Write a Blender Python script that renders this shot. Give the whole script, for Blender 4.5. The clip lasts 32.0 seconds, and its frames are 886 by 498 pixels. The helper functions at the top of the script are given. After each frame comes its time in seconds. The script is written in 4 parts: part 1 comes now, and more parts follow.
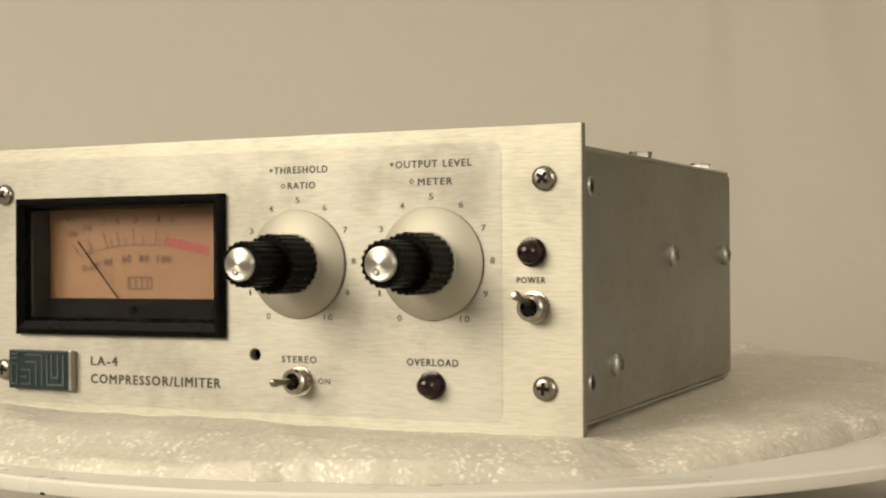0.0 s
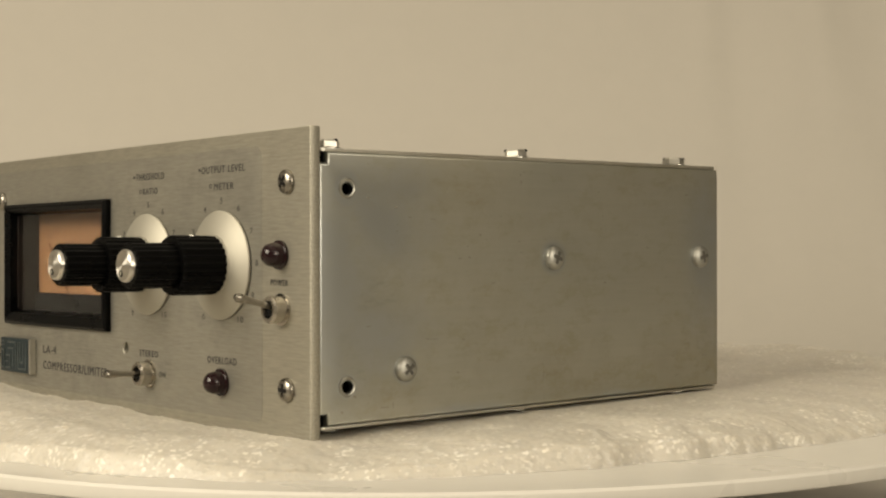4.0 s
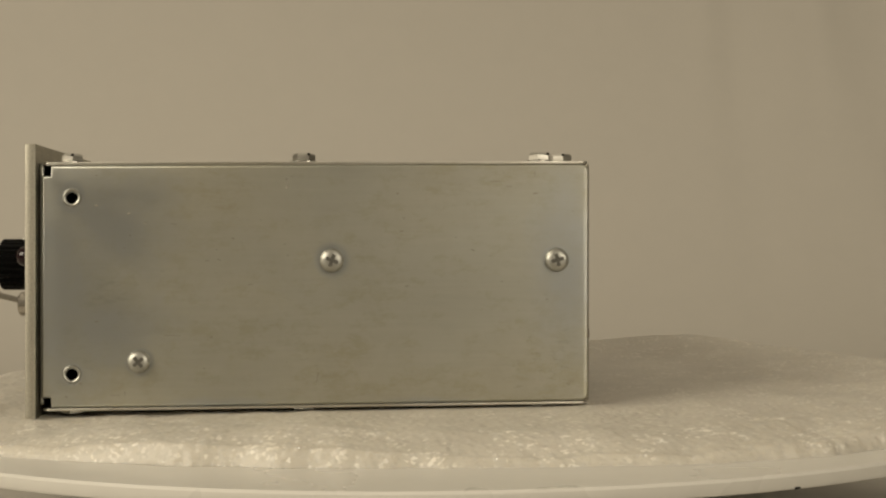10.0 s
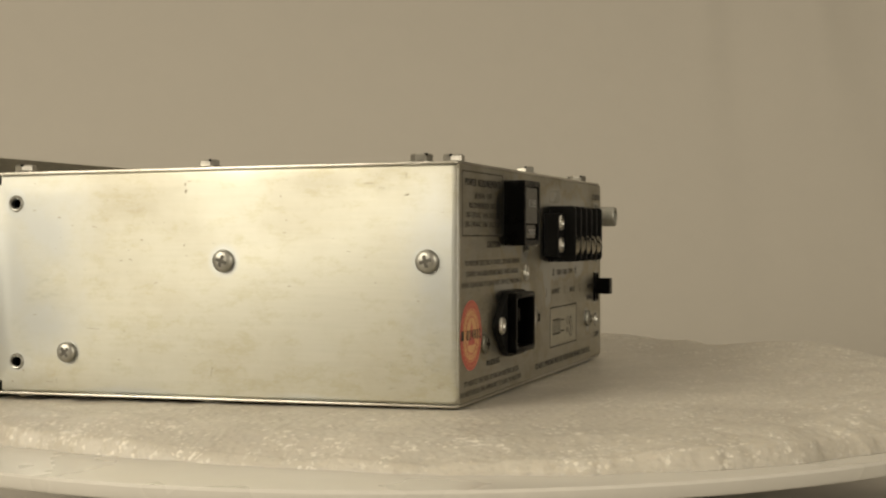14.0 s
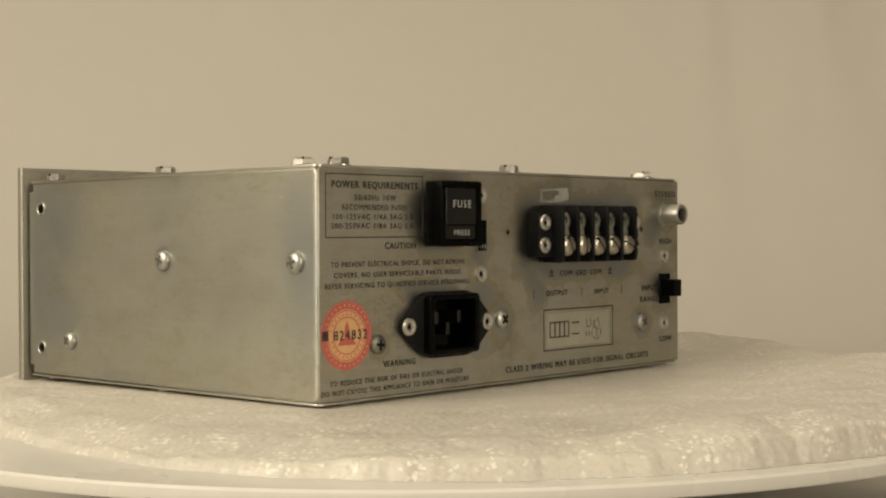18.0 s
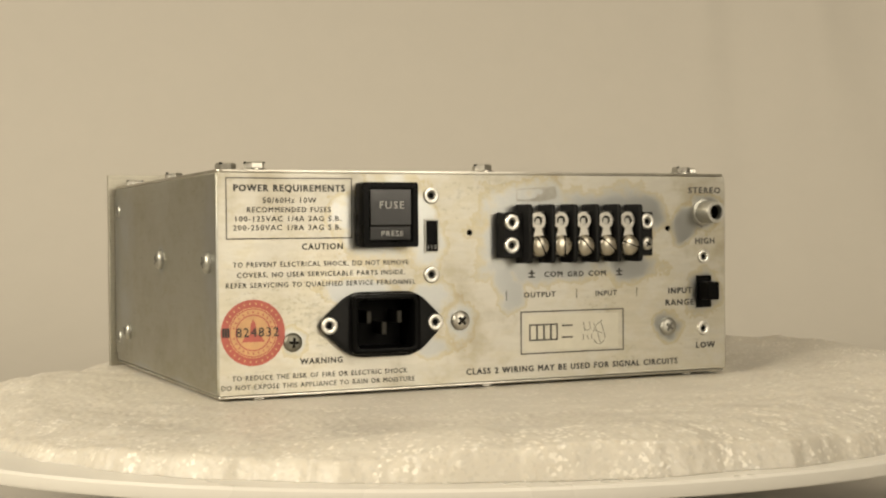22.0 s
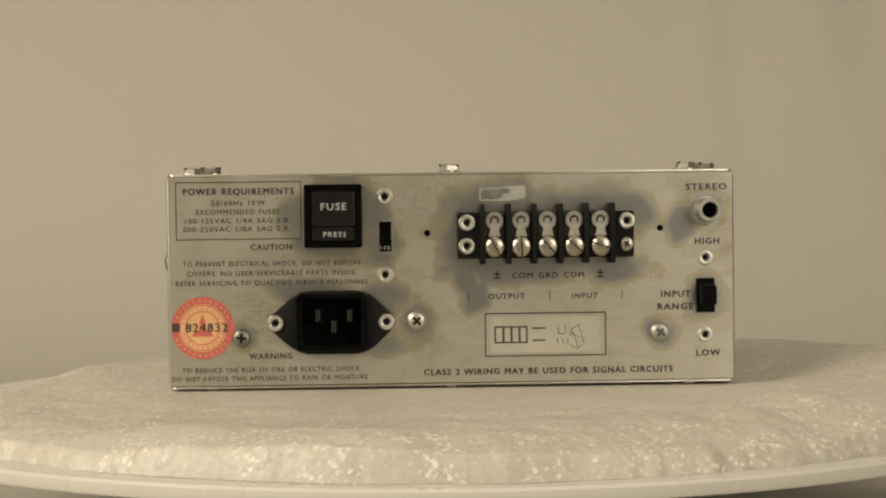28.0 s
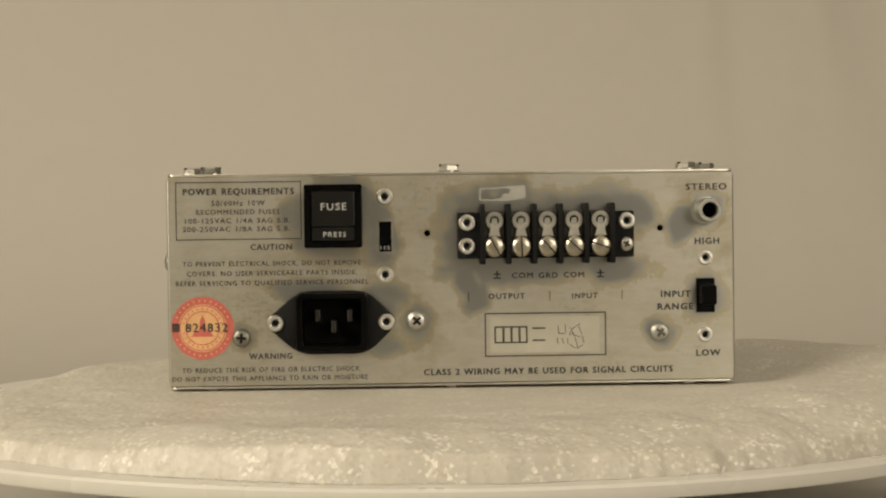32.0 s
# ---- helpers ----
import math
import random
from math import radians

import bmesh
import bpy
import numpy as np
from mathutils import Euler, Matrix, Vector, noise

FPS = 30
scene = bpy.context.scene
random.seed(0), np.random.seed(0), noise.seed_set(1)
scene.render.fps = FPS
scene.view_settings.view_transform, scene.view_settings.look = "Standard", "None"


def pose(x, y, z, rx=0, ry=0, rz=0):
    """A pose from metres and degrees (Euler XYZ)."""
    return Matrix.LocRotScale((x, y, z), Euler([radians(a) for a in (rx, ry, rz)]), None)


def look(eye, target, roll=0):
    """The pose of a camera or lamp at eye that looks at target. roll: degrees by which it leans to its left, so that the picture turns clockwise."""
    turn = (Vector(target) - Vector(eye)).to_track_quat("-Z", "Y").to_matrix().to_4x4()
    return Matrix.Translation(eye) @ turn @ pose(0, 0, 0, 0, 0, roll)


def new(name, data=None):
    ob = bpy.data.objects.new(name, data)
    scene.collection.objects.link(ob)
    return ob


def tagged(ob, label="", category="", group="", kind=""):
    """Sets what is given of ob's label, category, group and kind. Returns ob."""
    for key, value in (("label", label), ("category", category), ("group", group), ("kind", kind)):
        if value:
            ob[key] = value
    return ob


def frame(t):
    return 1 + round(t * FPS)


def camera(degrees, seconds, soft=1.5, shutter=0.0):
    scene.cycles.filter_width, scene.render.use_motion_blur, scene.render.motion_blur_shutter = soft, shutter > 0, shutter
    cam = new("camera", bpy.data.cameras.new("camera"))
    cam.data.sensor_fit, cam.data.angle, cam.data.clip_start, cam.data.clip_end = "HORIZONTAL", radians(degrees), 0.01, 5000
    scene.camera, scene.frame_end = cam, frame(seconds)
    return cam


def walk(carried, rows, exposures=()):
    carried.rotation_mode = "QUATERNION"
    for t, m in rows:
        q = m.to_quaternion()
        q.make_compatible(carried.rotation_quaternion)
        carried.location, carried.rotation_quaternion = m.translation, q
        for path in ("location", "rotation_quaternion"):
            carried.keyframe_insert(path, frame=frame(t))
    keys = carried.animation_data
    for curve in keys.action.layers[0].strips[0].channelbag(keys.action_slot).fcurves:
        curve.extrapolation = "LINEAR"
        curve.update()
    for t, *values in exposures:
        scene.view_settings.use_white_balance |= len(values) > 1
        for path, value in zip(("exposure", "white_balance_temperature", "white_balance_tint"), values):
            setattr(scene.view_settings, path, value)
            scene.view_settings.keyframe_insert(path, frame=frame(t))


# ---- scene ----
# degrees of the turntable by seconds
TURN = [
    (0, -24.89), (0.5, -28.02), (1, -30.43), (1.5, -33.39), (2, -36.67), (2.5, -39.73), (3, -43.0), (3.5, -46.28),
    (5.5, -58.19), (6, -61.36), (6.5, -63.94), (7, -66.84), (7.5, -69.95), (8, -73.25), (8.5, -76.79), (9, -79.99),
    (9.5, -82.97), (10, -85.94), (10.5, -88.91), (11, -91.09), (11.5, -94.0), (12, -96.72), (12.5, -99.69), (13, -103.03),
    (13.5, -105.67), (14, -108.57), (14.5, -111.67), (16.5, -123.4), (17, -126.5), (17.5, -129.62), (18, -132.69), (18.5, -135.44),
    (19, -138.32), (19.5, -141.62), (20, -144.59), (20.5, -147.19), (21, -150.18), (21.5, -152.45), (22, -155.64), (22.5, -158.12),
    (23, -160.86), (23.5, -163.25), (24, -166.82), (24.5, -169.23), (25, -172.51), (25.5, -175.26), (27.5, -178.28), (28, -178.28),
    (32, -178.28),
]

# ---- camera ----
EYE = (0.0, -0.56536, 0.05555)
AIM = (-0.00273, 0.43463, 0.05148)
cam = camera(34.852, 32.0, soft=2.2)
walk(cam, [(0.0, look(EYE, AIM, -0.677)), (32.0, look(EYE, AIM, -0.677))], exposures=[(0.0, -0.14), (1.0, -0.27), (2.0, -0.25), (3.0, -0.17), (6.0, -0.09), (7.0, -0.44), (9.0, -0.73), (10.0, -0.66), (11.0, -0.53), (12.0, -0.45), (13.0, -0.48), (14.0, -0.63), (17.0, -0.40), (18.0, -0.19), (19.0, -0.04), (21.0, 0.09), (22.0, -0.06), (23.0, -0.26), (24.0, -0.39), (25.0, -0.45), (28.0, -0.41), (32.0, -0.41)])

# ---- world and lights ----
world = bpy.data.worlds.new("studio")
scene.world = world
world.use_nodes = True
world.node_tree.nodes["Background"].inputs["Color"].default_value = (1.0, 0.86, 0.66, 1)
world.node_tree.nodes["Background"].inputs["Strength"].default_value = 0.05


def softbox(name, azimuth, elevation, distance, wide, high, watts, colour):
    """An area lamp that looks at the turntable, azimuth in degrees to the right of the camera's side."""
    lamp = bpy.data.lights.new(name, "AREA")
    lamp.shape, lamp.size, lamp.size_y, lamp.energy, lamp.color = "RECTANGLE", wide, high, watts, colour
    a, e = radians(azimuth), radians(elevation)
    at = Vector((math.sin(a) * math.cos(e), -math.cos(a) * math.cos(e), math.sin(e))) * distance + Vector((0, 0, 0.04))
    ob = new(name, lamp)
    ob.matrix_world = look(at, (0, 0, 0.04))
    return ob


softbox("key_light", -52, 26, 2.0, 1.25, 0.95, 52, (1.0, 0.89, 0.7))
softbox("soft_light", 37, 13, 2.2, 1.1, 0.9, 20, (1.0, 0.89, 0.71))
# helper lamp without a known source, brightens metal between the other two
softbox("added_fill", 32, 34, 2.3, 2.0, 1.0, 6, (1.0, 0.89, 0.71))
# added fill from above, with no known lamp there
softbox("overhead_fill", 180, 80, 1.6, 1.3, 1.0, 3.4, (1.0, 0.89, 0.71))

# ---- materials ----


def nodes_of(name):
    m = bpy.data.materials.new(name)
    m.use_nodes = True
    return m, m.node_tree.nodes, m.node_tree.links, m.node_tree.nodes["Principled BSDF"]


def noise_of(nodes, links, scale, stretch=(1, 1, 1), detail=4.0, rough=0.6):
    co = nodes.new("ShaderNodeTexCoord")
    mp = nodes.new("ShaderNodeMapping")
    mp.inputs["Scale"].default_value = stretch
    tx = nodes.new("ShaderNodeTexNoise")
    tx.inputs["Scale"].default_value = scale
    tx.inputs["Detail"].default_value = detail
    tx.inputs["Roughness"].default_value = rough
    links.new(co.outputs["Object"], mp.inputs["Vector"])
    links.new(mp.outputs["Vector"], tx.inputs["Vector"])
    return tx


def ramp_of(nodes, links, source, stops):
    r = nodes.new("ShaderNodeValToRGB")
    while len(r.color_ramp.elements) < len(stops):
        r.color_ramp.elements.new(0.5)
    for el, (pos, col) in zip(r.color_ramp.elements, stops):
        el.position = pos
        el.color = (*col, 1) if len(col) == 3 else col
    links.new(source, r.inputs["Fac"])
    return r


def span_of(nodes, links, source, lo, hi):
    r = nodes.new("ShaderNodeMapRange")
    r.inputs["From Min"].default_value, r.inputs["From Max"].default_value = 0.3, 0.7
    r.inputs["To Min"].default_value, r.inputs["To Max"].default_value = lo, hi
    links.new(source, r.inputs["Value"])
    return r


def bump_of(nodes, links, source, bsdf, strength, distance):
    b = nodes.new("ShaderNodeBump")
    b.inputs["Strength"].default_value, b.inputs["Distance"].default_value = strength, distance
    links.new(source, b.inputs["Height"])
    links.new(b.outputs["Normal"], bsdf.inputs["Normal"])
    return b


def plain(name, colour, rough=0.5, metal=0.0, grain=600.0, vary=0.12, bump=0.15, depth=0.0002, gloss=0.5):
    """A surface with fine grain in colour, gloss and relief."""
    m, n, k, b = nodes_of(name)
    tx = noise_of(n, k, grain)
    big = noise_of(n, k, grain / 12)
    mix = n.new("ShaderNodeMix")
    mix.data_type = "FLOAT"
    mix.inputs[0].default_value = 0.5
    k.new(tx.outputs["Fac"], mix.inputs[2])
    k.new(big.outputs["Fac"], mix.inputs[3])
    lo = tuple(c * (1 - vary) for c in colour)
    hi = tuple(min(1, c * (1 + vary)) for c in colour)
    r = ramp_of(n, k, mix.outputs[0], [(0.3, lo), (0.7, hi)])
    k.new(r.outputs["Color"], b.inputs["Base Color"])
    s = span_of(n, k, big.outputs["Fac"], max(0.02, rough - 0.08), rough + 0.08)
    k.new(s.outputs["Result"], b.inputs["Roughness"])
    b.inputs["Metallic"].default_value = metal
    b.inputs["Specular IOR Level"].default_value = gloss
    if bump:
        bump_of(n, k, tx.outputs["Fac"], b, bump, depth)
    return m


def brushed(name, colour, rough, stretch, stain, stain_amount, bump=0.25, grain=1.0, specks=0.0, spread=0.75, worn=None, rubbed=(0.6, 0.595, 0.56), rub_rough=0.3, feather=0.17, across=False, soft_hair=0.86, rag=1.5, rim=None, halos=(), mottle=None):
    """Sheet metal with a brushed grain, cloudy tarnish and dark specks."""
    m, n, k, b = nodes_of(name)
    hair = noise_of(n, k, grain, stretch, 3.0)
    cloud = noise_of(n, k, 22.0, (1, 1, 1), 5.0, 0.62)
    r = ramp_of(n, k, cloud.outputs["Fac"], [(0.36, stain), (0.36 + stain_amount, colour), (0.9, colour)])
    h = ramp_of(n, k, hair.outputs["Fac"], [(0.25, (soft_hair, soft_hair, soft_hair)), (0.75, (1, 1, 1))])
    mul = n.new("ShaderNodeMix")
    mul.data_type, mul.blend_type = "RGBA", "MULTIPLY"
    mul.inputs[0].default_value = 1.0
    k.new(r.outputs["Color"], mul.inputs[6])
    k.new(h.outputs["Color"], mul.inputs[7])
    last = mul.outputs[2]
    if specks:
        dots = noise_of(n, k, 330.0, (1.0, 0.55, 1.6), 3.0, 0.7)
        where = noise_of(n, k, 17.0, (1, 1, 1), 2.0)
        add = n.new("ShaderNodeMath")
        add.operation = "ADD"
        k.new(dots.outputs["Fac"], add.inputs[0])
        k.new(where.outputs["Fac"], add.inputs[1])
        d = ramp_of(n, k, add.outputs[0], [(1.0, (1, 1, 1)), (1.0, (1, 1, 1))])
        half = n.new("ShaderNodeMath")
        half.operation = "MULTIPLY"
        half.inputs[1].default_value = 0.5
        k.new(add.outputs[0], half.inputs[0])
        k.new(half.outputs[0], d.inputs["Fac"])
        d.color_ramp.elements[0].position, d.color_ramp.elements[1].position = 0.60, 0.66
        d.color_ramp.elements[1].color = (1 - specks, 1 - specks * 1.02, 1 - specks * 1.1, 1)
        mul2 = n.new("ShaderNodeMix")
        mul2.data_type, mul2.blend_type = "RGBA", "MULTIPLY"
        mul2.inputs[0].default_value = 1.0
        k.new(last, mul2.inputs[6])
        k.new(d.outputs["Color"], mul2.inputs[7])
        last = mul2.outputs[2]
    if mottle:
        # small streaky spots of tarnish, thick in some places and thin in others
        spots = noise_of(n, k, 220.0, (1.0, 0.5, 1.0) if across else (0.6, 1.0, 1.0), 7.0, 0.72)
        thick = noise_of(n, k, 16.0, (1, 1, 1), 2.0)
        heap = n.new("ShaderNodeMath")
        heap.operation = "MULTIPLY_ADD"
        heap.inputs[1].default_value = 0.6
        k.new(thick.outputs["Fac"], heap.inputs[0])
        k.new(spots.outputs["Fac"], heap.inputs[2])
        blot = n.new("ShaderNodeMapRange")
        blot.inputs["From Min"].default_value, blot.inputs["From Max"].default_value = 0.78, 0.92
        k.new(heap.outputs[0], blot.inputs["Value"])
        tarnish = n.new("ShaderNodeMix")
        tarnish.data_type, tarnish.blend_type = "RGBA", "MULTIPLY"
        k.new(blot.outputs["Result"], tarnish.inputs[0])
        k.new(last, tarnish.inputs[6])
        tarnish.inputs[7].default_value = (*mottle, 1)
        last = tarnish.outputs[2]
    k.new(last, b.inputs["Base Color"])
    b.inputs["Metallic"].default_value = 1.0
    s = span_of(n, k, cloud.outputs["Fac"], rough + 0.1, rough - 0.04)
    k.new(s.outputs["Result"], b.inputs["Roughness"])
    # the shine spreads across the grain, which runs level
    way = n.new("ShaderNodeTangent")
    way.direction_type, way.axis = "RADIAL", "Z"
    k.new(way.outputs["Tangent"], b.inputs["Tangent"])
    b.inputs["Anisotropic"].default_value = spread
    b.inputs["Anisotropic Rotation"].default_value = 0.25
    if worn:
        # patches rubbed smooth, with ragged edges: x (or y, across) and z, half width, half height in millimetres
        co = n.new("ShaderNodeTexCoord")

        def nearest(patches):
            near = None
            for px, pz, wide, high in patches:
                mp = n.new("ShaderNodeMapping")
                mp.vector_type = "TEXTURE"
                mp.inputs["Location"].default_value = (0.1058, px * 0.001, pz * 0.001) if across else (px * 0.001, 0.1814, pz * 0.001)
                mp.inputs["Scale"].default_value = (1.0, wide * 0.001, high * 0.001) if across else (wide * 0.001, 1.0, high * 0.001)
                k.new(co.outputs["Object"], mp.inputs["Vector"])
                far = n.new("ShaderNodeVectorMath")
                far.operation = "LENGTH"
                k.new(mp.outputs["Vector"], far.inputs[0])
                if near is None:
                    near = far.outputs["Value"]
                else:
                    least = n.new("ShaderNodeMath")
                    least.operation = "MINIMUM"
                    k.new(near, least.inputs[0])
                    k.new(far.outputs["Value"], least.inputs[1])
                    near = least.outputs[0]
            return near

        edge = noise_of(n, k, 85.0, (1, 1, 1), 6.0, 0.68)
        bend = n.new("ShaderNodeMath")
        bend.operation = "MULTIPLY_ADD"
        bend.inputs[1].default_value = rag
        k.new(edge.outputs["Fac"], bend.inputs[0])
        k.new(nearest(worn), bend.inputs[2])
        rub = n.new("ShaderNodeMapRange")
        rub.inputs["From Min"].default_value, rub.inputs["From Max"].default_value = 0.95 + 0.5 * rag - feather, 0.95 + 0.5 * rag + feather
        k.new(bend.outputs[0], rub.inputs["Value"])
        bare = rub.outputs["Result"]
        if halos:
            # metal polished in a round under a screw head
            disc = n.new("ShaderNodeMapRange")
            disc.inputs["From Min"].default_value, disc.inputs["From Max"].default_value = 0.8, 1.2
            k.new(nearest(halos), disc.inputs["Value"])
            under = n.new("ShaderNodeMath")
            under.operation = "MINIMUM"
            k.new(bare, under.inputs[0])
            k.new(disc.outputs["Result"], under.inputs[1])
            bare = under.outputs[0]
        gl = n.new("ShaderNodeMix")
        gl.data_type = "FLOAT"
        k.new(bare, gl.inputs[0])
        gl.inputs[2].default_value = rub_rough
        k.new(s.outputs["Result"], gl.inputs[3])
        k.new(gl.outputs[0], b.inputs["Roughness"])
        hue = n.new("ShaderNodeMix")
        hue.data_type = "RGBA"
        k.new(bare, hue.inputs[0])
        hue.inputs[6].default_value = (*rubbed, 1)
        k.new(last, hue.inputs[7])
        last = hue.outputs[2]
        if rim:
            # brown tarnish along the edge of the rubbed patches
            line = ramp_of(n, k, rub.outputs["Result"], [(0.25, (1, 1, 1)), (0.75, rim), (0.97, rim), (1.0, (1, 1, 1))])
            brown = n.new("ShaderNodeMix")
            brown.data_type, brown.blend_type = "RGBA", "MULTIPLY"
            brown.inputs[0].default_value = 1.0
            k.new(last, brown.inputs[6])
            k.new(line.outputs["Color"], brown.inputs[7])
            last = brown.outputs[2]
        k.new(last, b.inputs["Base Color"])
    bump_of(n, k, hair.outputs["Fac"], b, bump, 0.0001)
    return m


PANEL = brushed("brushed_aluminium", (0.52, 0.495, 0.42), 0.54, (150, 1500, 1500), (0.48, 0.457, 0.39), 0.12, bump=0.28, soft_hair=0.74, spread=0.5)
COATED = brushed("coated_aluminium", (0.452, 0.435, 0.38), 0.56, (150, 1500, 1500), (0.385, 0.37, 0.323), 0.12, bump=0.24, soft_hair=0.79, spread=0.5)
SIDE = brushed("plated_steel", (0.485, 0.482, 0.422), 0.445, (700, 40, 700), (0.45, 0.435, 0.365), 0.2, bump=0.05, specks=0.16, mottle=(0.92, 0.9, 0.83), worn=(
    (8, 44, 17, 40), (26, 64, 17, 15), (24, 30, 15, 12), (60, 5.5, 14, 1.6), (130, 5.5, 12, 1.5), (174, 50, 9, 24)),
    rubbed=(0.445, 0.46, 0.45), rub_rough=0.38, feather=0.7, rag=2.2, across=True, soft_hair=0.94, spread=0.5,
    halos=((97.3, 51.8, 5.4, 5.4), (170.7, 52, 5.6, 5.6), (35.5, 19.2, 4.6, 4.6), (14.3, 71.9, 5, 6), (14.3, 15.3, 4, 4)))
REAR = brushed("plated_rear_steel", (0.55, 0.533, 0.472), 0.455, (90, 500, 500), (0.45, 0.418, 0.335), 0.1, bump=0.08, specks=0.18, mottle=(0.965, 0.945, 0.885), worn=(
    (-22, 68, 27, 11), (-54, 68, 23, 10), (-4, 58, 8, 14), (-22, 48, 25, 6), (-60, 48, 13, 6), (-5, 44, 5, 6), (44, 68, 15.5, 14.5), (27, 62, 7, 15), (-86, 65, 6, 8), (52, 41, 13, 4), (25, 38, 9, 7),
    (-95, 37, 7, 10), (-77.5, 23.7, 5.5, 5.5), (78.6, 23.6, 5.5, 5.5), (14, 28, 6, 8), (24, 20, 8, 4), (-9, 38, 5, 6), (-94.9, 69, 7, 7)), rubbed=(0.4, 0.408, 0.398), rub_rough=0.29, feather=0.3, rag=2.4, rim=(0.94, 0.89, 0.77), soft_hair=0.9, spread=0.5)
SKIRT, _n, _k, _b = nodes_of("spun_aluminium")
_b.inputs["Base Color"].default_value, _b.inputs["Metallic"].default_value, _b.inputs["Roughness"].default_value = (0.43, 0.41, 0.352, 1), 1.0, 0.64
_t = _n.new("ShaderNodeTangent")
_t.direction_type, _t.axis = "RADIAL", "Y"
_k.new(_t.outputs["Tangent"], _b.inputs["Tangent"])
_b.inputs["Anisotropic"].default_value, _b.inputs["Anisotropic Rotation"].default_value = 0.1, 0.25
bump_of(_n, _k, noise_of(_n, _k, 700.0).outputs["Fac"], _b, 0.06, 0.0002)
SPUN = SKIRT.copy()
SPUN.name = "spun_cap"
SPUN.node_tree.nodes["Principled BSDF"].inputs["Base Color"].default_value = (0.66, 0.635, 0.58, 1)
SPUN.node_tree.nodes["Principled BSDF"].inputs["Roughness"].default_value = 0.34
SPUN.node_tree.nodes["Principled BSDF"].inputs["Anisotropic"].default_value = 0.9
LID = brushed("lid_steel", (0.74, 0.72, 0.66), 0.32, (300, 300, 300), (0.6, 0.57, 0.5), 0.15, bump=0.1)
BRIGHT = plain("bright_rivet_metal", (0.64, 0.63, 0.59), 0.36, 1.0, 700, 0.08, 0.08)
BOLT = plain("bright_bolt_metal", (0.5, 0.485, 0.45), 0.2, 1.0, 900, 0.12, 0.08)
NICKEL = plain("nickel_plate", (0.44, 0.41, 0.36), 0.22, 1.0, 900, 0.1, 0.08)
DARK_NICKEL = plain("dulled_nickel", (0.27, 0.25, 0.215), 0.27, 1.0, 900, 0.2, 0.1)
ZINC = plain("zinc_plate", (0.49, 0.475, 0.43), 0.36, 1.0, 700, 0.15, 0.12)
YELLOW_ZINC = plain("yellowed_zinc", (0.43, 0.4, 0.33), 0.26, 1.0, 500, 0.25, 0.2)
CONTACT = plain("dark_contact_metal", (0.07, 0.067, 0.06), 0.5, 0.6, 700, 0.2, 0.1)
DULL_ZINC = plain("dull_zinc", (0.39, 0.385, 0.35), 0.42, 1.0, 700, 0.2, 0.15)
BADGE_LINE = plain("tarnished_badge_metal", (0.12, 0.14, 0.14), 0.4, 0.8, 600, 0.3, 0.1)
SUNK = plain("tarnished_screw_metal", (0.22, 0.215, 0.18), 0.45, 1.0, 500, 0.4, 0.2)
SCUFF = plain("scuffed_metal", (0.32, 0.3, 0.25), 0.5, 0.5, 900, 0.4, 0.1)
BLACK = plain("black_plastic", (0.002, 0.002, 0.002), 0.3, 0.0, 800, 0.25, 0.06, gloss=0.065)
GLOSS_BLACK = plain("glossy_black_plastic", (0.004, 0.004, 0.004), 0.16, 0.0, 800, 0.25, 0.04, gloss=0.5)
MATT_BLACK = plain("matt_black_plastic", (0.009, 0.009, 0.009), 0.45, 0.0, 700, 0.3, 0.15, gloss=0.1)
# near-black for shade inside openings, and for some black parts
DARK = plain("dark_inside", (0.006, 0.006, 0.006), 0.8, 0.0, 300, 0.2, 0.0, gloss=0.08)
STRIP = plain("window_edge", (0.016, 0.013, 0.011), 0.6, 0.0, 300, 0.1, 0.0, gloss=0.1)
INK = plain("black_ink", (0.035, 0.033, 0.03), 0.5, 0.0, 1500, 0.5, 0.0)
FADED = plain("worn_black_ink", (0.045, 0.042, 0.038), 0.5, 0.0, 1800, 0.45, 0.0)
WHITE_INK = plain("white_ink", (0.36, 0.36, 0.345), 0.5, 0.0, 900, 0.1, 0.0)
AMBER = plain("amber_card", (0.2, 0.103, 0.043), 0.6, 0.0, 120, 0.06, 0.0)
DIAL_INK = plain("brown_dial_ink", (0.045, 0.02, 0.009), 0.6, 0.0, 900, 0.2, 0.0)
NEEDLE = plain("dark_brown_needle", (0.03, 0.014, 0.008), 0.9, 0.0, 500, 0.1, 0.0, gloss=0.05)
DIAL_RED = plain("red_dial_ink", (0.22, 0.036, 0.03), 0.6, 0.0, 500, 0.15, 0.0)
RED_LENS = plain("dark_red_lens", (0.012, 0.004, 0.005), 0.12, 0.0, 300, 0.2, 0.0, gloss=0.35)
BADGE = plain("dark_teal_badge", (0.013, 0.024, 0.03), 0.35, 0.4, 400, 0.4, 0.1)
SEAL_RED = plain("red_seal_paper", (0.46, 0.11, 0.085), 0.45, 0.0, 260, 0.16, 0.05)
SEAL_GOLD = plain("gold_seal_paper", (0.62, 0.36, 0.17), 0.45, 0.0, 260, 0.16, 0.05)
PAPER = plain("cream_label", (0.54, 0.52, 0.44), 0.47, 0.92, 150, 0.1, 0.05)
RESIDUE = plain("dried_adhesive", (0.37, 0.362, 0.325), 0.6, 0.5, 300, 0.2, 0.2)
PLATTER = plain("white_laminate", (0.58, 0.56, 0.51), 0.3, 0.0, 120, 0.03, 0.02)


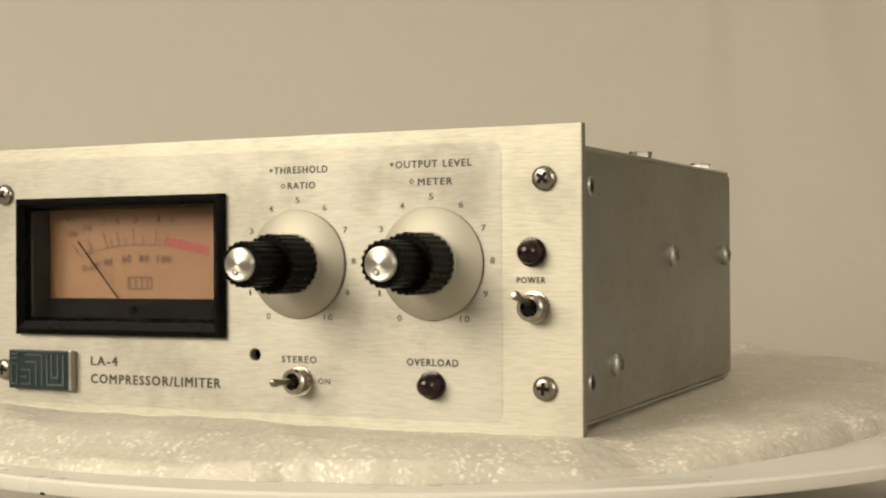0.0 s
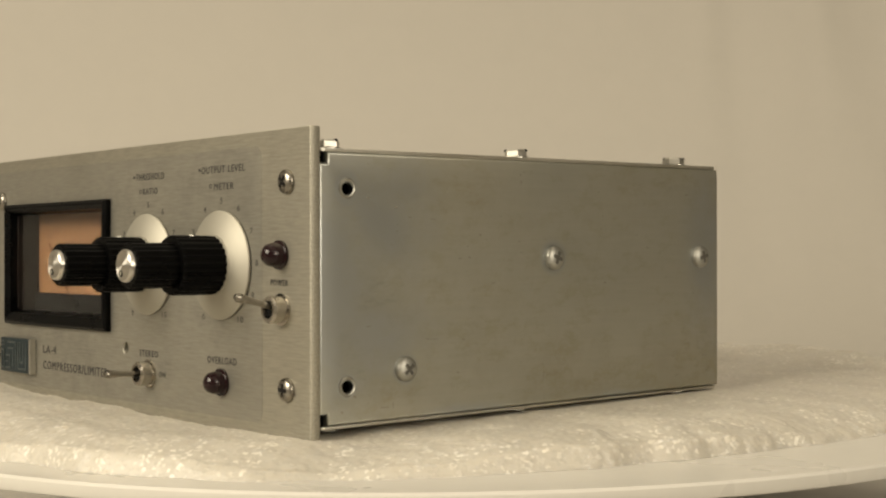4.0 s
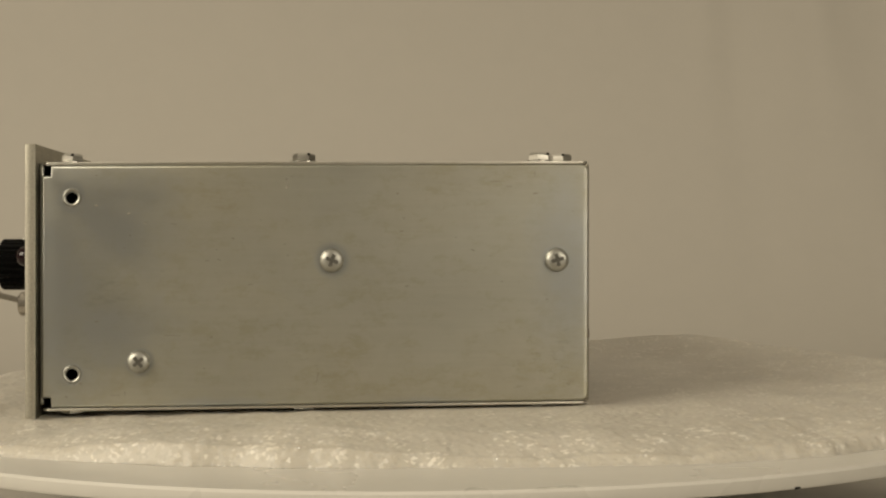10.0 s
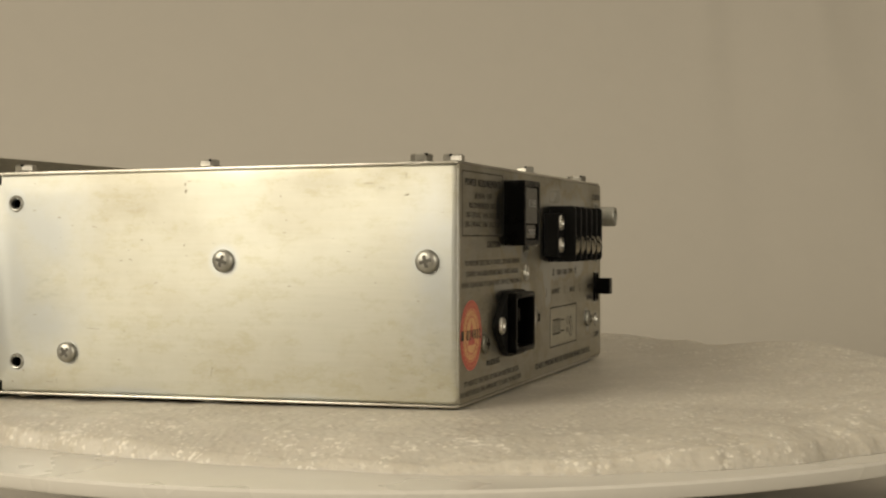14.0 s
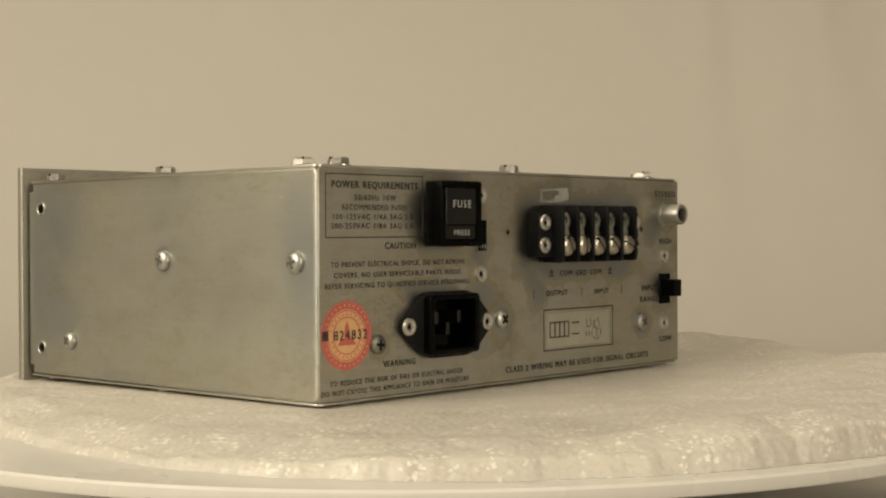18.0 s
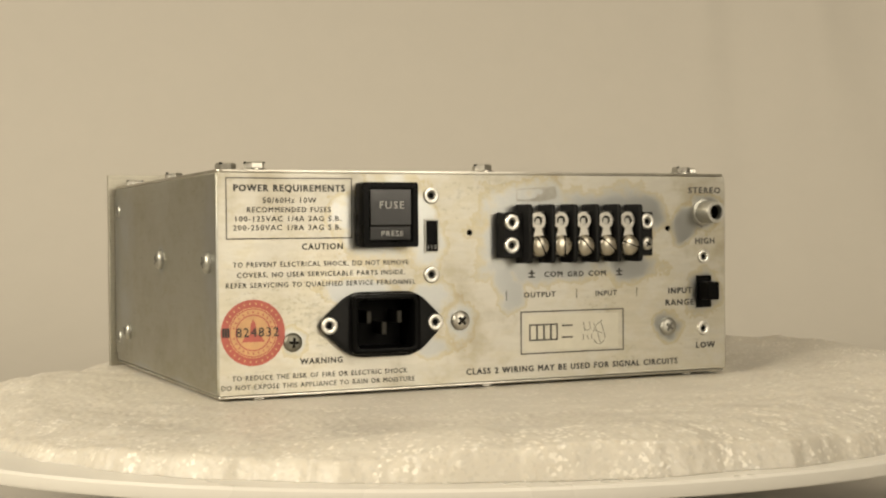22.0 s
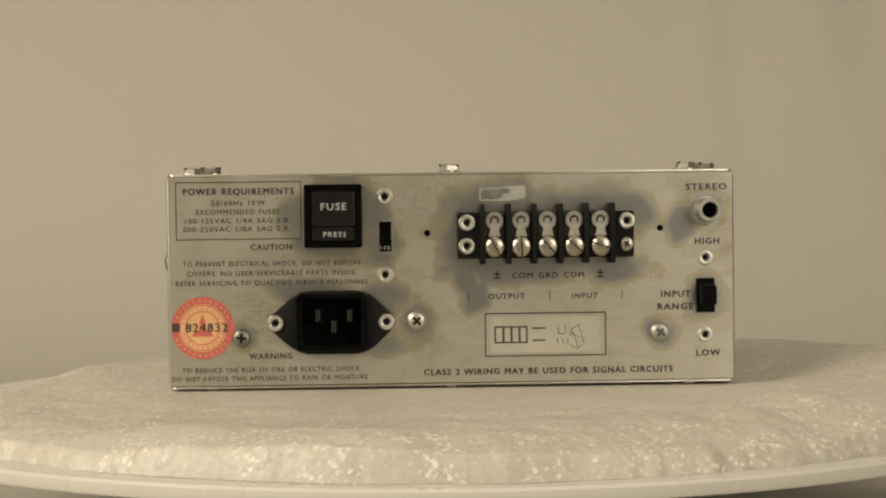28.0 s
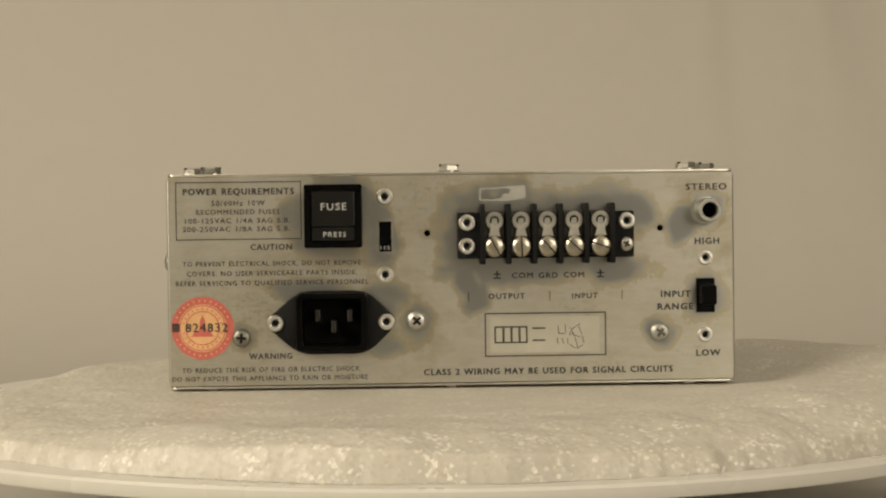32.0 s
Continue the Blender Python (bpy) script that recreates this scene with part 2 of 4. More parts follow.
def foam_material():
    """Closed-cell packing foam: small glossy cells of uneven tilt."""
    m, n, k, b = nodes_of("white_packing_foam")
    co = n.new("ShaderNodeTexCoord")
    cell = n.new("ShaderNodeTexVoronoi")
    cell.inputs["Scale"].default_value = 900
    k.new(co.outputs["Object"], cell.inputs["Vector"])
    soft = noise_of(n, k, 170.0, (1, 1, 1), 4.0, 0.62)
    big = noise_of(n, k, 28.0, (1, 1, 1), 4.0)
    r = ramp_of(n, k, big.outputs["Fac"], [(0.3, (0.455, 0.425, 0.367)), (0.7, (0.53, 0.496, 0.43))])
    # paler flecks paint the foam's glints into its colour, thick in some patches
    hue = n.new("ShaderNodeSeparateColor")
    k.new(cell.outputs["Color"], hue.inputs["Color"])
    patch = noise_of(n, k, 70.0, (1, 1, 1), 2.0)
    lift = n.new("ShaderNodeMath")
    lift.operation = "MULTIPLY_ADD"
    lift.inputs[1].default_value = 0.9
    k.new(patch.outputs["Fac"], lift.inputs[0])
    k.new(hue.outputs["Green"], lift.inputs[2])
    # the painted glints crowd towards the torn rim
    far = n.new("ShaderNodeVectorMath")
    far.operation = "LENGTH"
    k.new(co.outputs["Object"], far.inputs[0])
    torn = n.new("ShaderNodeMapRange")
    torn.inputs["From Min"].default_value, torn.inputs["From Max"].default_value = 0.15, 0.2
    torn.inputs["To Min"].default_value, torn.inputs["To Max"].default_value = -0.015, 0.03
    k.new(far.outputs["Value"], torn.inputs["Value"])
    crowd = n.new("ShaderNodeMath")
    crowd.operation = "ADD"
    k.new(lift.outputs[0], crowd.inputs[0])
    k.new(torn.outputs["Result"], crowd.inputs[1])
    lift = crowd
    f = ramp_of(n, k, lift.outputs[0], [(1.0, (0, 0, 0)), (1.0, (1, 1, 1))])
    half = n.new("ShaderNodeMath")
    half.operation = "MULTIPLY"
    half.inputs[1].default_value = 0.5
    k.new(lift.outputs[0], half.inputs[0])
    k.new(half.outputs[0], f.inputs["Fac"])
    f.color_ramp.elements[0].position, f.color_ramp.elements[1].position = 0.65, 0.75
    glint_fleck = n.new("ShaderNodeMix")
    glint_fleck.data_type = "RGBA"
    k.new(f.outputs["Color"], glint_fleck.inputs[0])
    k.new(r.outputs["Color"], glint_fleck.inputs[6])
    glint_fleck.inputs[7].default_value = (0.7, 0.665, 0.595, 1)
    k.new(glint_fleck.outputs[2], b.inputs["Base Color"])
    b.inputs["Roughness"].default_value = 0.45
    bump_of(n, k, soft.outputs["Fac"], b, 0.3, 0.0006)
    b.inputs["Subsurface Weight"].default_value, b.inputs["Subsurface Scale"].default_value = 0.5, 0.003
    b.inputs["Subsurface Radius"].default_value = (1.0, 0.9, 0.75)
    # scattered shiny cells
    gloss = n.new("ShaderNodeSeparateColor")
    k.new(cell.outputs["Color"], gloss.inputs["Color"])
    g = ramp_of(n, k, gloss.outputs["Red"], [(0.2, (0.07, 0.07, 0.07)), (0.24, (0, 0, 0))])
    tilt = n.new("ShaderNodeBump")
    tilt.inputs["Strength"].default_value, tilt.inputs["Distance"].default_value = 1.0, 0.0014
    k.new(cell.outputs["Distance"], tilt.inputs["Height"])
    shine = n.new("ShaderNodeBsdfGlossy")
    shine.inputs["Roughness"].default_value = 0.2
    k.new(tilt.outputs["Normal"], shine.inputs["Normal"])
    both = n.new("ShaderNodeMixShader")
    k.new(g.outputs["Color"], both.inputs[0])
    k.new(b.outputs["BSDF"], both.inputs[1])
    k.new(shine.outputs["BSDF"], both.inputs[2])
    k.new(both.outputs["Shader"], n["Material Output"].inputs["Surface"])
    return m


FOAM = foam_material()
CLOTH = plain("beige_backdrop_cloth", (0.418, 0.392, 0.345), 0.85, 0.0, 40, 0.02, 0.0)
WALL = plain("pale_wall_paint", (0.58, 0.56, 0.52), 0.8, 0.0, 60, 0.05, 0.1)
# darker than the other walls only to dim what the metal reflects
DIMMING_WALL = plain("dimming_wall_paint", (0.36, 0.35, 0.32), 0.8, 0.0, 60, 0.05, 0.1)
CEILING = plain("white_ceiling_paint", (0.75, 0.73, 0.68), 0.85, 0.0, 60, 0.04, 0.1)
FLOOR = plain("grey_floor", (0.3, 0.28, 0.25), 0.6, 0.0, 40, 0.15, 0.1)
TABLE = plain("table_wood", (0.3, 0.22, 0.14), 0.5, 0.0, 40, 0.2, 0.1)
GLASS, _n, _k, _b = nodes_of("meter_glass")
_b.inputs["Transmission Weight"].default_value, _b.inputs["Roughness"].default_value, _b.inputs["IOR"].default_value = 1.0, 0.0, 1.25

PIN = plain("dark_pin_metal", (0.04, 0.038, 0.034), 0.5, 1.0, 500, 0.2, 0.1)
# two dark tones painting the shade in screw crosses and slots
FAINT_RECESS_SHADE = plain("faint_recess_shade_metal", (0.1, 0.095, 0.082), 0.5, 0.6, 500, 0.4, 0.1)
RECESS_SHADE = plain("recess_shade_metal", (0.012, 0.011, 0.01), 0.7, 0.0, 500, 0.3, 0.1, gloss=0.08)

# ---- mesh helpers ----
MM = 0.001


def part(name, bm, material, parent, label="", at=None, smooth=False):
    """Links a bmesh as one mesh object under a thing or a part."""
    if isinstance(bm, bpy.types.Mesh):
        me = bm
    else:
        me = bpy.data.meshes.new(name)
        bm.to_mesh(me)
        bm.free()
    if smooth:
        me.shade_smooth()
        me.set_sharp_from_angle(angle=radians(35))
    me.materials.clear()
    me.materials.append(material)
    ob = new(name, me)
    if parent:
        ob.parent = parent
    if at is not None:
        ob.matrix_local = at if isinstance(at, Matrix) else Matrix.Translation(at)
    if label:
        ob["label"] = label
    return ob


def box(x0, x1, y0, y1, z0, z1, bevel=0.0, segments=2, bm=None):
    """Millimetres."""
    made = bmesh.new()
    bmesh.ops.create_cube(made, size=1.0, matrix=Matrix.Translation(Vector(((x0 + x1) / 2, (y0 + y1) / 2, (z0 + z1) / 2)) * MM)
                          @ Matrix.Diagonal(((x1 - x0) * MM, (y1 - y0) * MM, (z1 - z0) * MM, 1)))
    if bevel:
        bmesh.ops.bevel(made, geom=made.edges[:], offset=bevel * MM, segments=segments, affect="EDGES", profile=0.5)
    return merged(bm, made)


def merged(bm, made):
    if bm is None:
        return made
    me = bpy.data.meshes.new("tmp")
    made.to_mesh(me)
    made.free()
    bm.from_mesh(me)
    bpy.data.meshes.remove(me)
    return bm


def lathe(profile, steps=32, bm=None, turn=None, flute=0.0):
    """Turns (radius, height) pairs in millimetres round the y axis; height runs along -y. flute: depth of every other line."""
    made = bmesh.new()
    rings = []
    for r, h in profile:
        if r <= 1e-6:
            rings.append([made.verts.new((0, -h * MM, 0))])
            continue
        ring = []
        for i in range(steps):
            a = 2 * math.pi * i / steps
            q = r - (flute if flute and i % 4 in (2, 3) else 0)
            ring.append(made.verts.new((q * MM * math.cos(a), -h * MM, q * MM * math.sin(a))))
        rings.append(ring)
    for a, b in zip(rings, rings[1:]):
        for i in range(steps):
            j = (i + 1) % steps
            if len(a) == 1 and len(b) == 1:
                continue
            if len(a) == 1:
                made.faces.new((a[0], b[j], b[i]))
            elif len(b) == 1:
                made.faces.new((a[i], a[j], b[0]))
            else:
                made.faces.new((a[i], a[j], b[j], b[i]))
    bmesh.ops.recalc_face_normals(made, faces=made.faces[:])
    if turn is not None:
        made.transform(turn)
    return merged(bm, made)


def curve_mesh(data):
    ob = new("outline", data)
    dg = bpy.context.evaluated_depsgraph_get()
    me = bpy.data.meshes.new_from_object(ob.evaluated_get(dg))
    bpy.data.objects.remove(ob)
    return me


FACES = {
    "front": Matrix(((1, 0, 0, 0), (0, 0, -1, 0), (0, 1, 0, 0), (0, 0, 0, 1))),
    "rear": Matrix(((-1, 0, 0, 0), (0, 0, 1, 0), (0, 1, 0, 0), (0, 0, 0, 1))),
    "side": Matrix(((0, 0, 1, 0), (1, 0, 0, 0), (0, 1, 0, 0), (0, 0, 0, 1))),
    "top": Matrix.Identity(4),
}


def plate(shapes, thick, face="front", bevel=0.0):
    """A sheet of outlines with holes, millimetres as (u, v) in the face's own plane; it is as thick as given, its outer side at 0."""
    cu = bpy.data.curves.new("outline", "CURVE")
    cu.dimensions, cu.fill_mode = "2D", "BOTH"
    cu.extrude = (thick / 2 - bevel) * MM
    cu.bevel_depth, cu.bevel_resolution = bevel * MM, 1
    if bevel:
        cu.offset = -bevel * MM
    for pts in shapes:
        sp = cu.splines.new("POLY")
        sp.points.add(len(pts) - 1)
        for q, (u, v) in zip(sp.points, pts):
            q.co = (u * MM, v * MM, 0, 1)
        sp.use_cyclic_u = True
    me = curve_mesh(cu)
    bm = bmesh.new()
    bm.from_mesh(me)
    bpy.data.meshes.remove(me)
    bmesh.ops.remove_doubles(bm, verts=bm.verts[:], dist=1e-6)
    bm.transform(FACES[face] @ Matrix.Translation((0, 0, -thick / 2 * MM)))
    bmesh.ops.recalc_face_normals(bm, faces=bm.faces[:])
    return bm


def rect(u0, u1, v0, v1, r=0.0, steps=4):
    if not r:
        return [(u0, v0), (u1, v0), (u1, v1), (u0, v1)]
    out = []
    for cu, cv, a0 in ((u1 - r, v0 + r, -90), (u1 - r, v1 - r, 0), (u0 + r, v1 - r, 90), (u0 + r, v0 + r, 180)):
        for i in range(steps + 1):
            a = radians(a0 + 90 * i / steps)
            out.append((cu + r * math.cos(a), cv + r * math.sin(a)))
    return out


def rounded(pts, r, steps=5):
    """A convex outline with its corners cut round."""
    out = []
    for i, b in enumerate(pts):
        a, c = Vector(pts[i - 1]), Vector(pts[(i + 1) % len(pts)])
        b = Vector(b)
        p, q = b + (a - b).normalized() * r * 0.8, b + (c - b).normalized() * r * 0.8
        for k in range(steps + 1):
            t = k / steps
            e = p * (1 - t) ** 2 + b * 2 * t * (1 - t) + q * t * t
            out.append((e.x, e.y))
    return out


def ring(u, v, r, steps=20):
    return [(u + r * math.cos(2 * math.pi * i / steps), v + r * math.sin(2 * math.pi * i / steps)) for i in range(steps)]


def put(face, u, v, w=0.0, spin=0.0):
    """The pose of a part on a face, at its plane: u, v in the unit's own axes (x or y, and z), w out of the face."""
    if face == "front":
        m = Matrix.Translation(Vector((u, -w, v)) * MM)
    elif face == "rear":
        m = Matrix.Translation(Vector((u, DEEP + w, v)) * MM) @ Matrix.Rotation(math.pi, 4, "Z")
    else:
        m = Matrix.Translation(Vector((WIDE + w, u, v)) * MM) @ Matrix.Rotation(math.pi / 2, 4, "Z")
    return m @ Matrix.Rotation(radians(spin), 4, "Y")


WIDE, DEEP = 105.8, 181.4

# ---- the room ----


def room():
    def slab(name, x0, x1, y0, y1, z0, z1, material, label):
        tagged(part(name, box(x0, x1, y0, y1, z0, z1), material, None), label, name.split("_")[0], kind="structure")
    slab("floor", -2600, 2600, -2600, 2300, -900, -800, FLOOR, "plain grey floor of the studio room")
    slab("wall_north", -2600, 2600, 2200, 2300, -800, 1800, WALL, "plain pale painted wall behind the backdrop")
    slab("wall_south", -2600, 2600, -2600, -2500, -800, 1800, WALL, "plain pale painted wall behind the camera")
    # unseen wall, its grey added to weaken reflections from this side
    slab("wall_east", 2500, 2600, -2500, 2200, -800, 1800, DIMMING_WALL, "unseen side wall, made darker to dim reflections")
    slab("wall_west", -2600, -2500, -2500, 2200, -800, 1800, WALL, "plain pale painted side wall")
    slab("ceiling", -2600, 2600, -2600, 2300, 1800, 1900, CEILING, "plain white ceiling of the studio room")
    slab("table", -1000, 1000, -450, 900, -102, -66, TABLE, "table under the backdrop cloth")


room()


def backdrop():
    """One hanging cloth that sweeps forward under the turntable, with soft upright folds on one side."""
    bm = bmesh.new()
    prof = []
    for i in range(24):
        prof.append((-0.42 + 0.92 * i / 23, -0.06, 0.0, 1.0))
    for i in range(1, 61):
        a = math.pi / 2 * i / 60
        prof.append((0.5 + 0.4 * math.sin(a), -0.06 + 0.4 * (1 - math.cos(a)), i / 60, 1.0))
    for i in range(1, 71):
        prof.append((0.9, 0.34 + 1.1 * i / 70, 1.0, 1.0))
    xs = [-0.7 + 1.4 * i / 260 for i in range(261)]
    folds = ((0.262, 0.022, 0.0016, 0.05), (0.30, 0.02, -0.0014, -0.02), (0.345, 0.026, 0.0018, 0.08), (0.385, 0.012, 0.0008, 0.02), (0.415, 0.024, 0.0022, -0.12),
             (0.455, 0.028, -0.002, -0.1), (0.52, 0.03, 0.010, 0.05), (-0.6, 0.05, 0.004, 0.0))
    sides = []
    for thick in (0.0, 0.001):
        grid = []
        for y, z, up, _ in prof:
            slope = up * math.pi / 2
            row = []
            for x in xs:
                push = sum(h * math.exp(-((x - c - lean * (z - 0.1)) / w) ** 2) for c, w, h, lean in folds)
                push += 0.0005 * math.sin(6.1 * x + 2.3 * z)
                row.append(bm.verts.new((x, y - up * push + thick * math.sin(slope), z - thick * math.cos(slope))))
            grid.append(row)
        for a, b in zip(grid, grid[1:]):
            for i in range(len(xs) - 1):
                quad = (a[i], a[i + 1], b[i + 1], b[i])
                bm.faces.new(quad if not thick else quad[::-1])
        sides.append(grid)
    front, back = sides
    for a, b in ((front[0], back[0]), (front[-1][::-1], back[-1][::-1]), ([r[0] for r in front][::-1], [r[0] for r in back][::-1]), ([r[-1] for r in front], [r[-1] for r in back])):
        for i in range(len(a) - 1):
            bm.faces.new((a[i], b[i], b[i + 1], a[i + 1]))
    return tagged(part("backdrop", bm, CLOTH, None, smooth=True), "beige cloth backdrop with soft folds, sweeping under the turntable", "backdrop", kind="structure")


backdrop()

# ---- the turntable ----


def turntable():
    base = part("pedestal", lathe([(0, 0), (70, 0), (72, 1), (72, 46), (68, 48.4), (0, 48.4)], 48, turn=Matrix.Translation((0, 0, -0.0595)) @ Matrix.Rotation(-math.pi / 2, 4, "X")),
                MATT_BLACK, None, smooth=True)
    tagged(base, "low round black pedestal under the white turntable platter", "pedestal")
    top = new("turntable")
    tagged(top, "round white turntable platter turning under the foam sheet", "turntable")
    part("platter", lathe([(0, 0), (214, 0), (215.2, 0.4), (215.6, 1.2), (215.6, 3.8), (215, 4.6), (0, 4.8)], 160, turn=Matrix.Translation((0, -0.003, -0.0106)) @ Matrix.Rotation(-math.pi / 2, 4, "X")),
         PLATTER, top, smooth=True)
    for deg in (22.0, -95.0):
        a = radians(deg)
        part("chip", box(-0.8, 0.8, -0.5, 0.3, -0.5, 0.15, 0.15), DARK, top, "small dark chip in the rim",
             at=Matrix.Translation((0.2152 * math.cos(a), -0.003 + 0.2152 * math.sin(a), -0.0098)) @ Matrix.Rotation(a + math.pi / 2, 4, "Z"))
    return top


def foam_height(x, y):
    """The foam's upper side in metres: pressed flat under the unit, wavy and lifted towards its edge."""
    r = math.hypot(x, y)
    out = max(0.0, (r - 0.115) / 0.09)
    z = 0.0002 + 0.0022 * min(out, 1.1) ** 1.2
    ridge = math.sin(38 * (x * 0.55 + y * 0.83) + 2.2 * noise.noise((x * 7, y * 7, 1)))
    calm = min(1.0, out * 1.4)
    z += calm * (0.0016 * ridge + 0.0028 * noise.noise((x * 13, y * 13, 5)) + 0.0012 * noise.noise((x * 45, y * 45, 9)) + 0.0005 * noise.noise((x * 150, y * 150, 2)))
    back = min(1.0, max(0.0, (y + 0.14) / 0.03))
    z += 0.0012 * back
    turn = math.degrees(math.atan2(y, x))
    z += 0.0038 * math.exp(-((turn - 112) / 36) ** 2) * min(1.0, max(0.0, (r - 0.1) / 0.07))
    # the far side curls up clear of the case
    off = (turn - 186 + 180) % 360 - 180
    z += 0.0048 * math.exp(-(off / 40) ** 2) * min(1.0, max(0.0, (r - 0.125) / 0.05))
    # a swell before the front panel
    z += 0.0030 * math.exp(-((x + 0.055) / 0.06) ** 2 - ((y + 0.172) / 0.022) ** 2)
    return z


def bubbles(x, y, size, seed):
    """Domes of closed cells over a field of points: height from 0 to 1."""
    rng = np.random.RandomState(seed)
    n = 512
    jx, jy, tall = rng.rand(n, n), rng.rand(n, n), rng.rand(n, n) ** 2.2
    u, v = x / size, y / size
    iu, iv = np.floor(u).astype(int), np.floor(v).astype(int)
    best = np.zeros_like(u)
    for a in (-1, 0, 1):
        for b in (-1, 0, 1):
            p, q = (iu + a) % n, (iv + b) % n
            d2 = (u - (iu + a) - jx[p, q]) ** 2 + (v - (iv + b) - jy[p, q]) ** 2
            best = np.maximum(best, (0.25 + 0.75 * tall[p, q]) * np.clip(1 - d2 / 0.62, 0, 1))
    return best


def foam_sheet():
    """A sheet of small closed cells: rolling waves, finer ripples and beads, and a torn rim."""
    top = new("foam_sheet")
    tagged(top, "wavy white packing foam sheet lying on the turntable", "foam sheet")
    n, floor_z = 1680, -0.0061

    def rim(a):
        flat = 0.026 * math.exp(-((math.degrees(math.atan2(math.sin(a + 0.1), math.cos(a + 0.1)))) / 34) ** 2)
        return 0.2035 - flat + 0.003 * noise.noise((2 * math.cos(a), 2 * math.sin(a), 0.3)) + 0.0025 * noise.noise((9 * math.cos(a), 9 * math.sin(a), 4)) + 0.0006 * noise.noise((40 * math.cos(a), 40 * math.sin(a), 7))
    turns = np.arange(n) * 2 * math.pi / n
    edge = np.array([rim(a) for a in turns])
    cs, sn = np.cos(turns), np.sin(turns)
    # the top: few rows under the unit, many where it shows
    fr = np.concatenate([np.linspace(0.05, 0.45, 9), np.linspace(0.47, 0.992, 150)])
    xs, ys = np.outer(fr, edge * cs), np.outer(fr, edge * sn)
    base = np.empty_like(xs)
    step = 6
    for k in range(len(fr)):
        coarse = [foam_height(xs[k, i], ys[k, i]) for i in range(0, n, step)]
        base[k] = np.interp(np.arange(n), np.arange(0, n + 1, step), coarse + coarse[:1])
    bare = np.clip((np.hypot(xs, ys) - 0.1) / 0.02, 0, 1)
    warp = 0.006 * np.sin(31 * xs + 1.3) + 0.005 * np.sin(47 * ys + 23 * xs)
    ripple = np.sin((ys + warp) * 300) * 0.00012 + np.sin((xs * 0.8 + ys * 0.5 + 2 * warp) * 190 + 1) * 0.00018 + np.sin((ys * 0.9 - xs * 0.35 + 3 * warp) * 120) * 0.0003
    beads = 0.0003 * bubbles(xs, ys, 0.0021, 3) + 0.0002 * bubbles(xs + 0.0013, ys, 0.0013, 5)
    fall = 0.005 * np.clip((fr - 0.9) / 0.1, 0, None) ** 1.4
    zs = base - fall[:, None] + bare * (ripple + beads - 0.0002)
    rows = [(xs, ys, zs)]
    # the torn face of the rim, then the underside
    tip = zs[-1]
    tall = np.maximum(0.0006, tip - floor_z)
    face = [(0.994 + 0.018 * q ** 0.6, 1 - q) for q in np.linspace(0.04, 1, 15)] + [(0.97, 0.0)]
    for f, g in face:
        x, y = edge * f * cs, edge * f * sn
        out = 1 + (0.0016 * bubbles(turns * 0.2, tall * g, 0.0019, 9) + 0.0012 * bubbles(turns * 0.2, tall * g, 0.001, 4) - 0.001) * (0 < g)
        rows.append(((x * out)[None], (y * out)[None], (floor_z + tall * g)[None]))
    co = np.stack([np.concatenate([r[q] for r in rows]).ravel() for q in range(3)], 1)
    m = len(co) // n
    i = np.arange(n)
    a = (np.arange(m - 1)[:, None] * n + i).ravel()
    b = (np.arange(m - 1)[:, None] * n + (i + 1) % n).ravel()
    quads = np.stack([a, a + n, b + n, b], 1)
    caps = [list(range(n)), list(range((m - 1) * n, m * n))[::-1]]
    me = bpy.data.meshes.new("foam_pad")
    me.from_pydata(co.tolist(), [], quads.tolist() + caps)
    me.update()
    part("foam_pad", me, FOAM, top)
    me.shade_smooth()
    return top


TURNTABLE = turntable()
SHEET = foam_sheet()

# ---- the compressor unit: millimetres, x along the front, y to the back, z up ----
UNIT = new("audio_compressor")
tagged(UNIT, "silver half-rack audio compressor with brushed metal case on the foam", "audio compressor")


def letters(body, face, u0, u1, v, high, w=0.0, material=None, parent=None, name="printed_text"):
    """Printed words between u0 and u1, v their middle line; high: the capitals' height."""
    cu = bpy.data.curves.new("words", "FONT")
    cu.body, cu.size, cu.align_x, cu.resolution_u = body, 1.0, "LEFT", 2
    cu.space_character, cu.space_word, cu.offset = 1.2, 1.15, 0.0
    me = curve_mesh(cu)
    bm = bmesh.new()
    bm.from_mesh(me)
    bpy.data.meshes.remove(me)
    lo = min(q.co.x for q in bm.verts)
    hi = max(q.co.x for q in bm.verts)
    tall = [q.co.y for q in bm.verts]
    base = 0.0 if body != "\u00b1" else min(tall)
    cap = 0.72 if body != "\u00b1" else max(tall) - min(tall)
    width = abs(u1 - u0)
    sx, sy = width * MM / (hi - lo), high * MM / cap
    stroke = 0.14 if high > 2.25 else 0.09 if high > 2.05 else 0.05
    if name == "scale_number" or material is WHITE_INK:
        stroke = 0.035
    again = bmesh.new()
    for k, (dx, dy) in enumerate(((-1, -0.5), (1, 0.5), (1, -0.5), (-1, 0.5))):
        twin = bm.copy()
        twin.transform(Matrix.Translation((dx * stroke * MM / sx, dy * stroke * MM / sy, k * 0.000004)))
        merged(again, twin)
    bm.free()
    bm = again
    for q in bm.verts:
        q.co = ((q.co.x - lo) * sx - width / 2 * MM, (q.co.y - base) * sy - high / 2 * MM, 0.00014 + q.co.z)
    bm.transform(Matrix.Rotation(math.pi / 2, 4, "X"))
    ob = part(name, bm, material or (INK if face == "front" else FADED if high < 2.05 else INK), parent or UNIT, f"the words {body} printed", at=put(face, (u0 + u1) / 2, v, w))
    return ob


